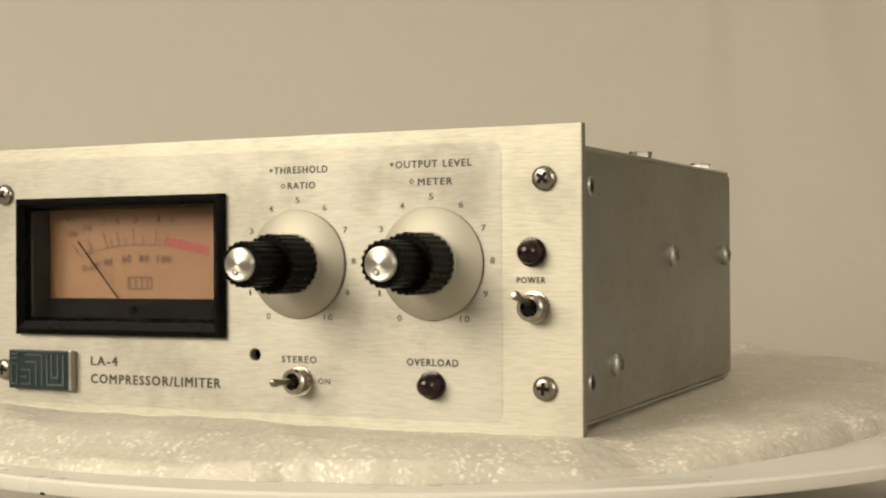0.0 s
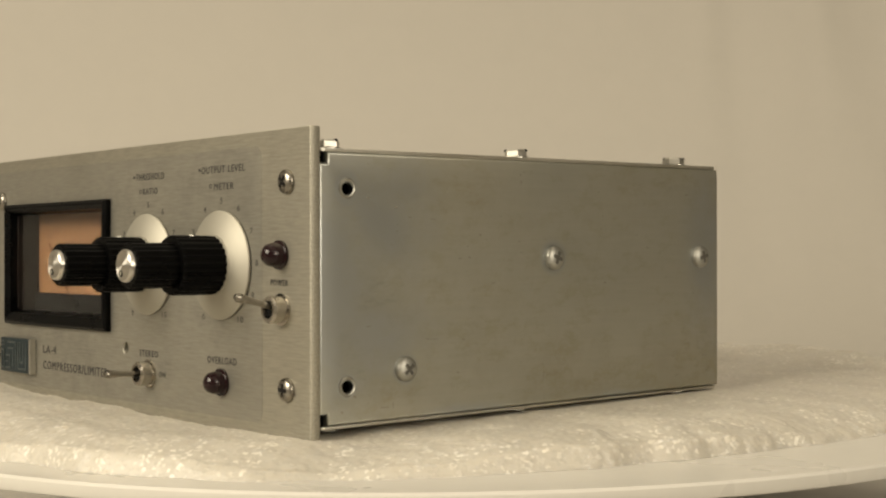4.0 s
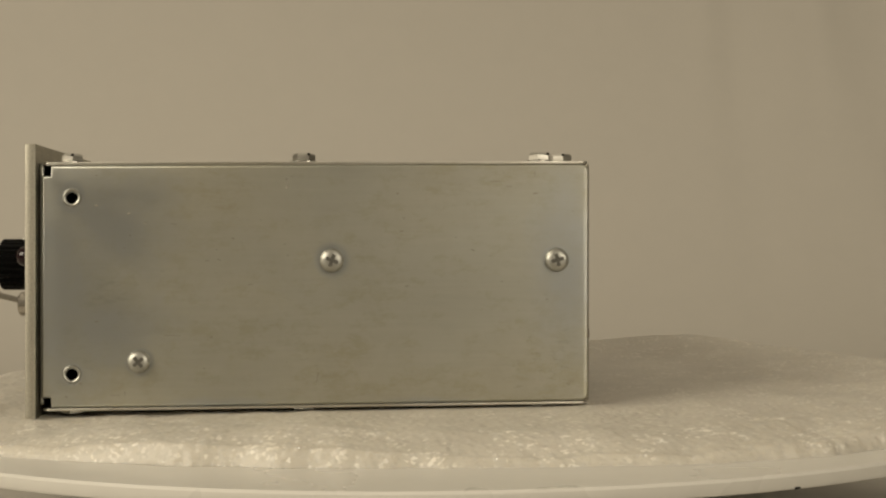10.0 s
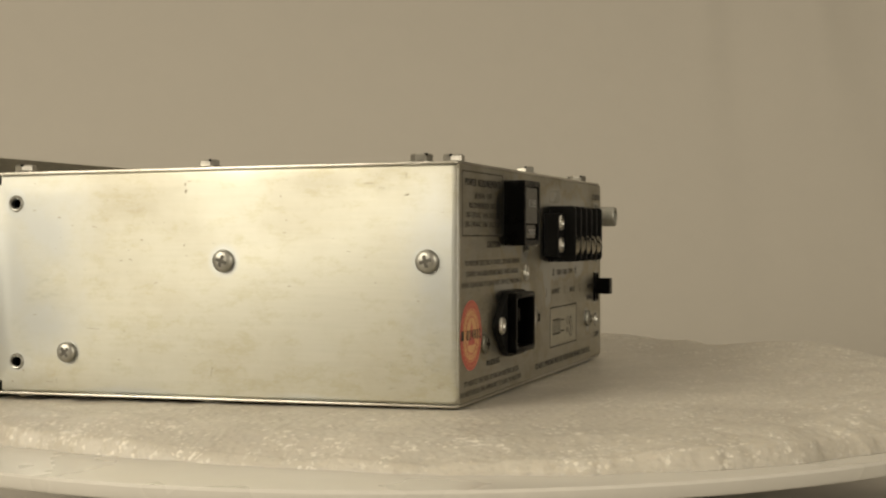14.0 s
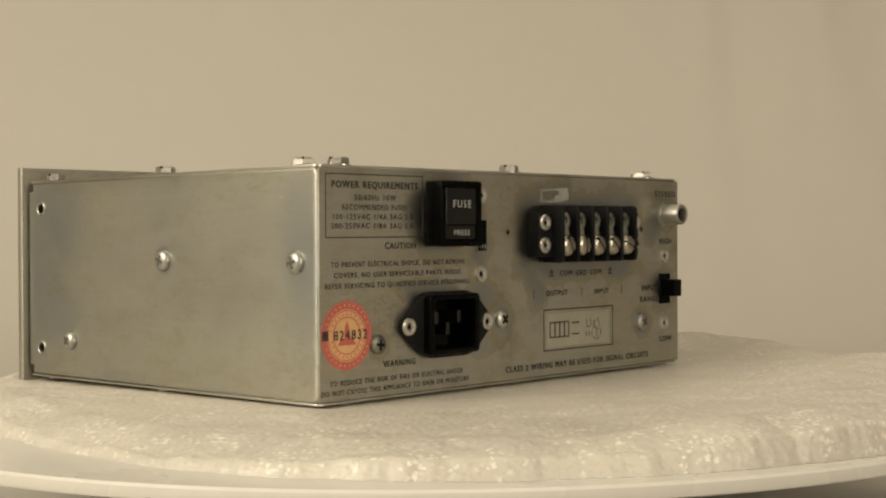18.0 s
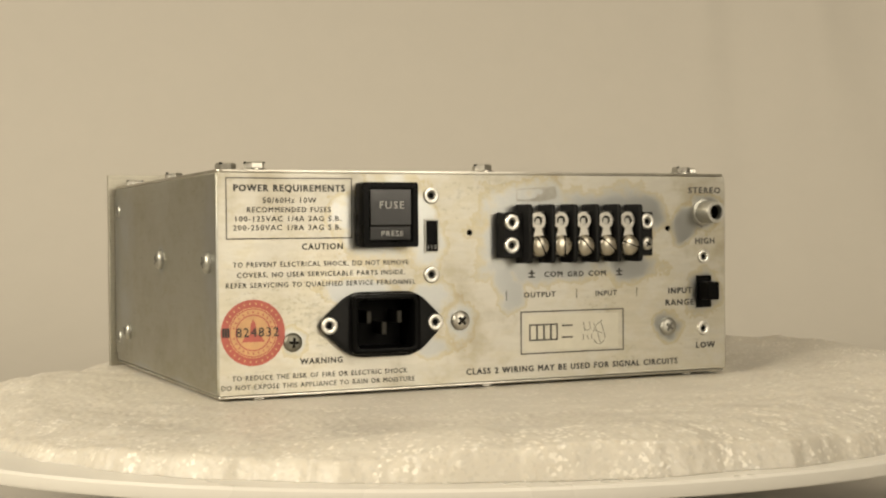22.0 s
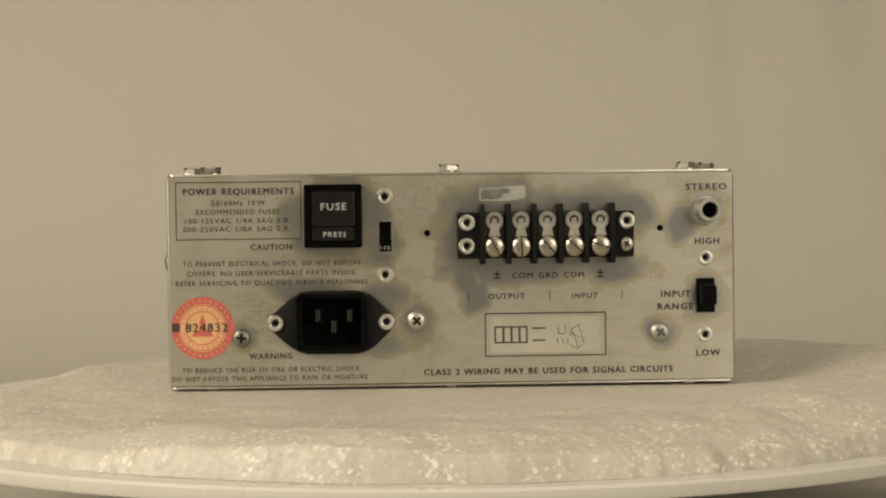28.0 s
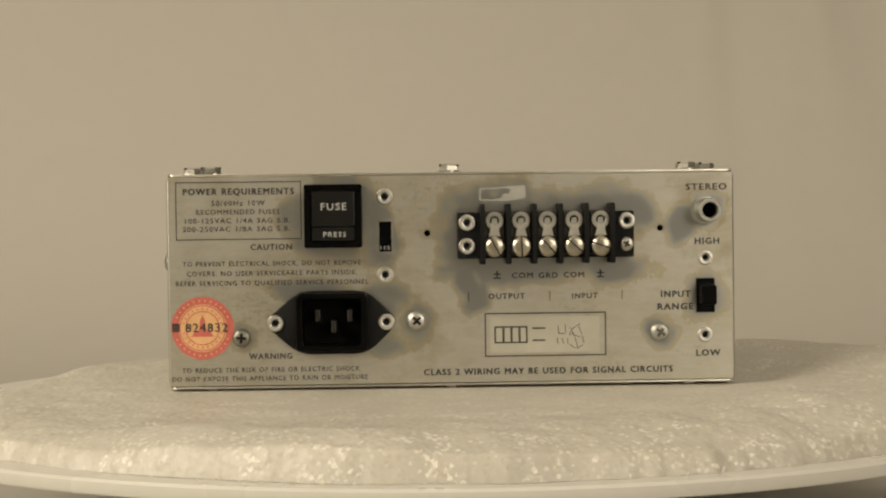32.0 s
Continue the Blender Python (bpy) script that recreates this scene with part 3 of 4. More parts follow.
def stripe(face, u0, u1, v0, v1, material, parent=None, w=0.0, name="printed_bar", label=""):
    """A printed bar, as thin as ink."""
    bm = box(-abs(u1 - u0) / 2, abs(u1 - u0) / 2, -0.06, 0.0, -abs(v1 - v0) / 2, abs(v1 - v0) / 2)
    return part(name, bm, material, parent or UNIT, label, at=put(face, (u0 + u1) / 2, (v0 + v1) / 2, w))


def lean(bm):
    """The case rises a little towards the back, against the front panel."""
    for q in bm.verts:
        q.co.z += 0.0079 * (q.co.y - 0.05)
    return bm


def inset(pts, d):
    """A closed outline moved inwards by d; the points run anticlockwise."""
    out = []
    n = len(pts)
    for i in range(n):
        (ax, ay), (bx, by), (cx, cy) = pts[i - 1], pts[i], pts[(i + 1) % n]
        u = Vector((by - ay, ax - bx)).normalized()
        v = Vector((cy - by, bx - cx)).normalized()
        m = (u + v) / max(0.4, 1 + u.dot(v))
        out.append((bx - m.x * d, by - m.y * d))
    return out


def side_shell(sign):
    """A side sheet with its edges rolled over, round rear corners and two mounting holes."""
    r, far, low, top = 1.0, DEEP, 4.75, 82.45
    pts = [(7.4, low)]
    for cy, cz, a0 in ((far - 2.6, low + 2.6, -90), (far - 2.6, top - 2.6, 0)):
        pts += [(cy + 2.6 * math.cos(radians(a0 + 90 * k / 5)), cz + 2.6 * math.sin(radians(a0 + 90 * k / 5))) for k in range(6)]
    pts += [(7.4, top), (7.4, top - 3.2), (4.6, top - 3.2), (4.6, low + 3.2), (7.4, low + 3.2)]
    bm = bmesh.new()
    rows = []
    for d, x in [(0.0, WIDE - 2.4)] + [(r * (1 - math.cos(radians(a))), WIDE - r + r * math.sin(radians(a))) for a in (0, 22.5, 45, 67.5, 90)]:
        rows.append([bm.verts.new((x * MM * sign, y * MM, z * MM)) for y, z in inset(pts, d)])
    for a, b in zip(rows, rows[1:]):
        for i in range(len(a)):
            j = (i + 1) % len(a)
            bm.faces.new((a[i], a[j], b[j], b[i]))
    rim = [bm.edges.get((rows[-1][i], rows[-1][i - 1])) for i in range(len(pts))]
    for z in (71.9, 15.3):
        mouth = [bm.verts.new((WIDE * MM * sign, y * MM, w * MM)) for y, w in ring(14.3, z, 2.0)]
        depth = [bm.verts.new(((WIDE - 2.0) * MM * sign, q.co.y, q.co.z)) for q in mouth]
        for i in range(len(mouth)):
            rim.append(bm.edges.new((mouth[i - 1], mouth[i])))
            bm.faces.new((mouth[i - 1], mouth[i], depth[i], depth[i - 1]))
    bmesh.ops.triangle_fill(bm, edges=rim, use_beauty=True)
    bmesh.ops.recalc_face_normals(bm, faces=bm.faces[:])
    return bm


def case():
    # the front panel is cut for the meter, the switches and a small access hole
    part("front_panel", plate([rect(-108.1, 108.1, 0, 88.9, 0.5, 2), rect(-90, -11.5, 29, 70), ring(1.2, 21.8, 1.9)], 3.3, bevel=0.25), PANEL, UNIT, "brushed aluminium front panel with worn edges")
    bm = plate([rect(-103, 84, 4, 84.6, 3.4, 6), rect(-91, -10.5, 28, 71), ring(1.2, 21.8, 2.1)], 0.08)
    bm.transform(Matrix.Translation((0, -0.00008, 0)))
    part("panel_overlay", bm, COATED, UNIT, "duller coated field of the front panel")
    bm = plate([rect(-103, 103, 5, 83, 1), rect(-92, -10, 28, 72), ring(1.2, 21.8, 2.6)], 1.2)
    bm.transform(Matrix.Translation((0, 0.0036, 0)))
    part("front_flange", bm, DULL_ZINC, UNIT)
    # unseen dark sheet added behind the access hole to shade it
    bm = plate([rect(-12, 14, 10, 26)], 0.5)
    bm.transform(Matrix.Translation((0, 0.014, 0)))
    part("hole_shade_sheet", bm, DARK, UNIT)
    # sides: one sheet each, bent over all round, with notched front corners
    for sign in (1, -1):
        part("side_panel", lean(side_shell(sign)), SIDE, UNIT, "scuffed plated steel side panel with rounded edges", smooth=True)
        # unseen dark sheets added behind the mounting holes, for their shade
        bm = box(sign * 96, sign * 97, 6, 24, 6, 82) if sign > 0 else box(-97, -96, 6, 24, 6, 82)
        part("side_shade_sheet", bm, DARK, UNIT)
    # the lids stand a little proud, with a turned-down edge
    for z0, z1, name in ((82.45, 83.5, "top_cover"), (3.7, 4.6, "bottom_cover")):
        bm = plate([rect(-WIDE + 0.3, WIDE - 0.3, 4.6, DEEP - 0.3, 2.4, 4)], z1 - z0, "top", 0.3)
        bm.transform(Matrix.Translation((0, 0, z1 * MM)))
        part(name, lean(bm), LID, UNIT, "plated steel cover sheet")
    bm = plate([rect(-WIDE + 0.7, WIDE - 0.7, 4.9, 82.3), rect(-57.0, -32.6, 19.2, 39.4), ring(-9.2, 60.7, 1.2, 14), ring(78, 61.6, 1.2, 14)], 1.2, "rear", 0.0)
    bm.transform(Matrix.Translation((0, (DEEP + 0.03) * MM, 0)))
    part("rear_panel", lean(bm), REAR, UNIT, "tarnished plated steel rear panel with printed legends")
    # unseen dark sheet added so the rear holes look shaded
    part("hole_shade_sheet", box(-90, 20, 170, 171, 50, 75), DARK, UNIT)


case()


def phillips(radius, high):
    """A pan-head screw: a domed head, out along -y; its cross is added dark."""
    bm = lathe([(radius, 0), (radius, high * 0.35), (radius * 0.93, high * 0.62), (radius * 0.72, high * 0.86), (radius * 0.4, high * 0.97), (0, high)], 24)
    return bm


def screw_at(name, face, u, v, radius, high, material, spin, parent=None, slot=False):
    ob = part(name, phillips(radius, high), material, parent or UNIT, at=put(face, u, v, 0, spin), smooth=True)
    arms = bmesh.new()
    k = radius * 0.53
    # raised dark bars stand in for the shade in slot and cross
    if slot:
        box(-radius * 0.96, radius * 0.96, -high - 0.02, -high * 0.6, -0.24, 0.24, bm=arms)
        part("slot", arms, RECESS_SHADE, ob, "dark raised bar for the shade in the screw slot")
    else:
        box(-k, k, -high - 0.03, -high * 0.6, -radius * 0.15, radius * 0.15, bm=arms)
        box(-radius * 0.15, radius * 0.15, -high - 0.035, -high * 0.6, -k, k, bm=arms)
        part("cross_recess", arms, FAINT_RECESS_SHADE if material is DULL_ZINC else RECESS_SHADE, ob, "dark raised cross for the shade in the recess")
    return ob


def rivet_at(face, u, v, r=3.1, w=0.0, parent=None, name="eyelet_rivet"):
    ob = part(name, lathe([(r, 0), (r, 0.4), (r * 0.9, 0.85), (r * 0.68, 1.0), (r * 0.5, 0.8), (r * 0.34, 0.1), (r * 0.32, -0.6)], 24), BRIGHT, parent or UNIT, at=put(face, u, v, w), smooth=True)
    # dark disc closes the eyelet, in place of the shade within
    part("bore", lathe([(0, 0.05), (r * 0.36, 0.05)], 14), DARK, ob, "dark disc for the shade inside the eyelet")
    return ob


def front_fittings():
    for x in (96.9, -98.2):
        for z, spin in ((73.6, 40), (14.6, 4)):
            screw_at("panel_screw", "front", x, z, 3.5, 2.0, DARK_NICKEL, spin)
    for x, z in ((93.2, 52.9), (61.8, 14.4)):
        ob = part("indicator_lamp", lathe([(4.2, 0), (4.2, 0.8), (3.5, 1.0), (3.4, 3.0), (3.0, 4.4), (2.1, 5.4), (1.0, 5.9), (0, 6.0)], 28), RED_LENS, UNIT, "dark red domed lamp lens, unlit", at=put("front", x, z), smooth=True)
    # toggle switches: a collar and a round-ended lever
    for x, z, tip in ((93.9, 37.3, 3.2), (17.2, 14.3, 0.4)):
        ob = part("toggle_switch", lathe([(4.6, 0), (4.6, 0.5), (3.9, 0.6), (3.9, 4.2), (3.4, 4.8), (2.6, 4.8), (2.3, 3.0), (2.2, 1.5), (0, 1.5)], 26), NICKEL, UNIT, "chrome toggle switch", at=put("front", x, z), smooth=True)
        # dark disc fills the collar, in place of the shade within
        part("mouth_disc", lathe([(0, 3.6), (2.35, 3.4), (2.35, 2.0)], 18), DARK, ob, "dark disc for the shade inside the switch")
        tilt = math.atan2(tip, 12.5)
        part("lever", lathe([(0.9, 1.5), (0.9, 5), (1.0, 11), (1.3, 14.2), (1.3, 15.2), (0.85, 16.0), (0, 16.2)], 16, turn=Matrix.Rotation(-tilt, 4, "X")), DARK_NICKEL, ob, "polished round lever", smooth=True)
    # knobs
    for x in (16.7, 61.8):
        ob = part("control_knob", lathe([(7.4, 3.0), (8.9, 3.0), (8.9, 17.2), (8.5, 17.8), (6.0, 17.8)], 96, flute=0.5), BLACK, UNIT, "black fluted double knob with silver cap", at=put("front", x, 49.8), smooth=False)
        part("dial_skirt", lathe([(0, 0.4), (16.5, 0.4), (16.5, 0.9), (16.1, 1.3), (9.2, 3.1), (9.0, 3.6), (0, 3.6)], 64), SKIRT, ob, "pale spun aluminium dial skirt", smooth=True)
        part("inner_knob", lathe([(6.4, 17.6), (6.7, 17.9), (6.7, 31.0), (6.3, 31.5), (4.2, 31.5)], 80, flute=0.45), BLACK, ob, "narrower black fluted knob")
        part("cap", lathe([(4.8, 31.2), (4.8, 32.3), (4.6, 32.75), (4.15, 33.0), (4.0, 32.95), (2.4, 33.2), (1.0, 33.3), (0, 33.32)], 40), SPUN, ob, "silver spun metal cap", smooth=True)
        part("pointer_dot", lathe([(0, 33.4), (0.5, 33.4), (0.55, 33.0)], 14, turn=Matrix.Translation((-0.0008, 0, -0.0022))), PAPER, ob, "small pale pointer dot")
        part("pointer_ring", lathe([(0.7, 33.0), (0.7, 33.36), (0.95, 33.36), (0.95, 33.0)], 18, turn=Matrix.Translation((-0.0008, 0, -0.0022))), DARK, ob)
        part("set_screw", lathe([(0, 9.1), (0.9, 9.1), (0.95, 8.5)], 12, turn=Matrix.Translation((0, -0.0105, 0)) @ Matrix.Rotation(math.pi / 2 * -1, 4, "X")), ZINC, ob, "small grub screw")
        for digit in range(11):
            a = radians(237 - (digit * 29.4))
            cx, cz = x + 19.3 * math.cos(a), 50.0 + 19.3 * math.sin(a)
            s = (0.7, 0.28)[digit == 1] if digit < 10 else 1.45
            letters(str(digit), "front", cx - s, cx + s, cz, 1.9, material=FADED, name="scale_number")
    for u, v, hollow in ((7.3, 78.5, 0), (11.6, 73.6, 1), (49.0, 79.0, 0), (55.5, 73.8, 1)):
        shape = [ring(0, 0, 0.75 if hollow else 0.55, 14)] + ([ring(0, 0, 0.45, 12)] if hollow else [])
        part("printed_dot", plate(shapes=shape, thick=0.05), INK, UNIT, at=put("front", u, v, 0.15))


front_fittings()


def meter():
    # black bezel, its inner walls running straight back to the card
    bm = bmesh.new()
    outer, lip, back = (-92.2, -9.4, 26.8, 71.9), (-88.8, -13.2, 31.2, 68.8), (-88.2, -13.8, 31.8, 68.2)

    def loop(q, y):
        x0, x1, z0, z1 = q
        return [bm.verts.new((a * MM, y * MM, c * MM)) for a, c in ((x0, z0), (x1, z0), (x1, z1), (x0, z1))]
    loops = [loop(outer, 0), loop(outer, -1.8), loop((-91.2, -10.4, 27.8, 70.9), -2.6), loop((-90.6, -11.4, 28.6, 70.2), -2.6), loop(lip, -1.2), loop(back, 11.5)]
    for a, b in zip(loops, loops[1:]):
        for i in range(4):
            j = (i + 1) % 4
            bm.faces.new((a[i], a[j], b[j], b[i]))
    bmesh.ops.recalc_face_normals(bm, faces=bm.faces[:])
    top = part("level_meter", bm, BLACK, UNIT, "level meter with black bezel and amber dial")
    part("dial", box(-88, -14, 10.2, 10.8, 36, 68.4), AMBER, top, "amber dial card with a needle scale")
    part("lower_cover", box(-88.1, -13.9, 8.4, 9.6, 31.8, 38.5, 0.3), DARK, top, "black cover strip below the dial")
    part("window_edge", box(-88.1, -87.5, 1.8, 10.3, 32.4, 67.8), STRIP, top, "dull edge of the meter window")
    part("zero_screw", lathe([(1.5, 0), (1.5, 0.5), (1.1, 0.8), (0, 0.8)], 16, turn=Matrix.Translation((-0.0515, 0.0084, 0.0350))), BLACK, top, "black adjusting screw", smooth=True)
    pane = part("pane", box(-88, -14, 1.0, 1.6, 32, 68), GLASS, top, "clear meter window")
    pane.visible_shadow = False
    cx, cz, rad = -49.0, -33.8, 90.0

    def high(x, r):
        return cz + math.sqrt(r * r - (x - cx) ** 2)

    def band(name, x0, x1, r0, r1, material, label=""):
        n = 20
        pts = [(x0 + (x1 - x0) * i / n, high(x0 + (x1 - x0) * i / n, r1)) for i in range(n + 1)]
        pts += [(x1 + (x0 - x1) * i / n, high(x1 + (x0 - x1) * i / n, r0)) for i in range(n + 1)]
        bm = plate([pts], 0.08)
        bm.transform(Matrix.Translation((0, 0.0101, 0)))
        return part(name, bm, material, top, label)
    band("scale_arc", -74.5, -39.8, rad, rad + 0.3, DIAL_INK)
    band("red_zone", -39.8, -22.5, rad - 0.2, rad + 3.0, DIAL_RED, "red overload zone of the scale")

    def tick(x, long):
        # ticks point at the needle's pivot
        z = high(x, rad)
        bm = box(-0.13, 0.13, 10.02, 10.15, 0, long)
        bm.transform(Matrix.Translation((x * MM, 0, z * MM)) @ Matrix.Rotation(math.atan2(x + 50, z - 22), 4, "Y"))
        part("scale_tick", bm, DIAL_INK, top)
    for x, long in ((-74.5, 4.6), (-69.0, 5.0), (-63.0, 6.0), (-61.0, 3.0), (-58.2, 5.0), (-55.4, 2.6), (-52.2, 5.4), (-48.4, 2.8), (-43.8, 5.0), (-42.0, 3.0), (-39.9, 5.0)):
        tick(x, long)
    for words, x, z, w_ in (("-20", -78.2, 60.3, 2.2), ("10", -71.3, 62.3, 1.5), ("7", -64.5, 64.0, 0.7), ("5", -58.9, 64.3, 0.8), ("3", -51.5, 64.8, 0.8), ("1", -42.2, 64.8, 0.5), ("0", -37.0, 64.4, 0.8), ("VU", -78.7, 65.4, 1.9)):
        letters(words, "front", x - w_, x + w_, z, 2.2, w=-10.1, material=DIAL_INK, parent=top, name="scale_number")
    for words, x, z, w_ in (("0", -72.8, 48.6, 0.9), ("20", -68.6, 49.4, 1.8), ("40", -63.0, 50.6, 1.9), ("60", -55.2, 51.8, 1.9), ("80", -48.1, 51.9, 1.9), ("100", -40.0, 51.6, 2.9)):
        letters(words, "front", x - w_, x + w_, z, 2.7, w=-10.1, material=DIAL_INK, parent=top, name="scale_number")
    # maker's mark drawn as a plain outline with bars
    bm = plate([rect(-55, -45, 41.5, 45.7), rect(-54.6, -45.4, 41.9, 45.3)], 0.08)
    bm.transform(Matrix.Translation((0, 0.0101, 0)))
    part("dial_mark", bm, DIAL_INK, top)
    for i in range(4):
        stripe("front", -54.2 + 2.4 * i, -53.7 + 2.4 * i, 42.2, 45.0, DIAL_INK, top, w=-10.1)
    bm = box(-0.27, 0.27, 7.6, 7.8, 0, 28.0)
    bm.transform(Matrix.Translation((-0.0552, 0, 0.0365)) @ Matrix.Rotation(math.atan2(-75.6 + 59.1, 57.4 - 38.6), 4, "Y"))
    part("needle", bm, NEEDLE, top, "thin dark needle resting low on the scale")


meter()


def badge():
    top = part("badge", box(-94.6, -68.6, -2.6, 0, 8.6, 21.4, 0.3), BADGE, UNIT, "dark teal metal badge with raised plain lines")
    part("badge_end", box(-69.4, -68.3, -2.7, -0.2, 8.5, 21.5, 0.2), ZINC, top)

    def line(x0, x1, z0, z1):
        part("raised_line", box(-164.8 - x1, -164.8 - x0, -3.0, -2.4, z0, z1, 0.12, 1), BADGE_LINE, top)
    # a maze of bars: open brackets, a step and a small square
    for q in ((-93.6, -93.0, 9.8, 20.2), (-91.4, -90.8, 12.2, 20.2), (-93.0, -86.4, 9.8, 10.4), (-90.8, -88.8, 12.2, 12.8), (-88.8, -88.2, 12.2, 20.2), (-87.0, -86.4, 10.4, 20.2),
              (-84.8, -84.2, 9.8, 20.2), (-84.2, -77.4, 19.6, 20.2), (-82.4, -81.8, 9.8, 17.8), (-81.8, -77.4, 17.2, 17.8), (-79.8, -79.2, 9.8, 15.2), (-79.2, -75.4, 14.6, 15.2),
              (-79.2, -75.4, 9.8, 10.4), (-78.0, -75.4, 12.2, 12.8), (-74.2, -73.6, 9.8, 17.2), (-71.8, -71.2, 9.8, 17.2), (-73.6, -71.8, 9.8, 10.4), (-74.2, -71.2, 16.6, 17.2),
              (-74.2, -71.2, 18.4, 19.0), (-74.2, -71.2, 19.8, 20.4)):
        line(*q)


badge()


def covers_bolts():
    """Slotted hexagon heads on round flanges along the lids."""
    up = Matrix.Rotation(-math.pi / 2, 4, "X")
    head = lathe([(0, 0.6), (3.5, 0.6), (3.75, 0.9), (3.75, 2.4), (3.2, 3.0), (0, 3.0)], 6, turn=up)
    flange = lathe([(0, 0), (4.5, 0), (4.5, 0.5), (3.6, 0.9), (0, 0.9)], 24, turn=up)
    first = None
    spots = [(98, 13), (98, 88), (98, 166), (90, 174.5), (0.6, 174.5), (-89, 174.5), (-98, 166), (-98, 88), (-98, 13)]
    for k, (x, y) in enumerate(spots):
        lift = 0.0000079 * (y - 50)
        at = Matrix.Translation((x * MM, y * MM, 0.08345 + lift)) @ Matrix.Rotation(radians((17 * k + 11) % 60), 4, "Z")
        ob = part("hex_bolt", first.data if first else head, BOLT, UNIT, "shiny slotted hexagon bolt head", at=at)
        if first is None:
            first, skirt, gap = ob, None, None
        skirt = part("flange", skirt.data if skirt else flange, BOLT, ob)
        # dark bar, slightly proud, painting the shade of the bolt's slot
        gap = part("slot", gap.data if gap else box(-3.8, 3.8, -0.45, 0.45, 2.3, 3.04), DARK, ob)
        part("lower_bolt", first.data, ZINC, UNIT, at=Matrix.Translation((x * MM, y * MM, 0.0041 + lift)) @ Matrix.Diagonal((1, 1, -0.6, 1)))


covers_bolts()


def side_fittings():
    screw_at("case_screw", "side", 97.3, 51.8, 3.9, 2.3, DULL_ZINC, 20)
    screw_at("case_screw", "side", 170.7, 52.0, 3.9, 2.3, DULL_ZINC, 75)
    screw_at("case_screw", "side", 35.5, 19.2, 3.7, 2.3, DULL_ZINC, 50)
    for z in (71.9, 15.3):
        part("hole_collar", lathe([(2.05, -0.8), (2.05, 0.35), (2.5, 0.55), (2.9, 0.25), (3.0, 0.0)], 24), DULL_ZINC, UNIT, "pressed collar of a mounting hole", at=put("side", 14.3, z), smooth=True)
    # scratches and rust specks
    for y, z, a, b, spin in ((82.6, 78.0, 0.7, 0.9, 10), (82.8, 75.6, 0.8, 1.3, 20), (92.6, 13.8, 0.28, 3.4, 12), (163.5, 80.0, 0.3, 1.6, 0), (46.0, 27.6, 5.0, 0.25, 2), (28.0, 8.4, 3.0, 0.25, 0), (31.0, 8.8, 0.3, 1.8, 0),
                             (12.5, 8.0, 0.8, 0.6, 0), (17.0, 12.2, 1.2, 0.5, 30), (61.0, 52.0, 1.2, 0.4, 20), (46.5, 63.5, 2.0, 0.3, 8), (58.5, 27.0, 0.8, 0.4, 0), (71, 44, 1.6, 0.3, -8), (143.0, 55.2, 1.4, 0.3, 15), (150.5, 77.6, 3.4, 0.25, 0), (155.0, 76.0, 2.0, 0.2, 4)):
        part("scuff", box(-a / 2, a / 2, -0.05, 0, -b / 2, b / 2), SCUFF, UNIT, at=put("side", y, z, 0, spin))
    # fine specks, thickest near the upper front
    rng = random.Random(11)
    speck = None
    for k in range(36):
        y0, z0, sy, sz = ((48, 66, 22, 9), (60, 45, 30, 18), (110, 58, 35, 16))[k % 3]
        y, z = min(176, max(22, rng.gauss(y0, sy))), min(79, max(9, rng.gauss(z0, sz)))
        size = rng.uniform(0.5, 1.2)
        at = put("side", y, z, 0, rng.uniform(-12, 12)) @ Matrix.Diagonal((size * rng.uniform(0.8, 2.6), 1, size * rng.uniform(0.4, 0.9), 1))
        speck = part("speck", speck.data if speck else lathe([(0, 0.05), (0.26, 0.05), (0.36, 0.0)], 7), SCUFF, UNIT, at=at)


side_fittings()


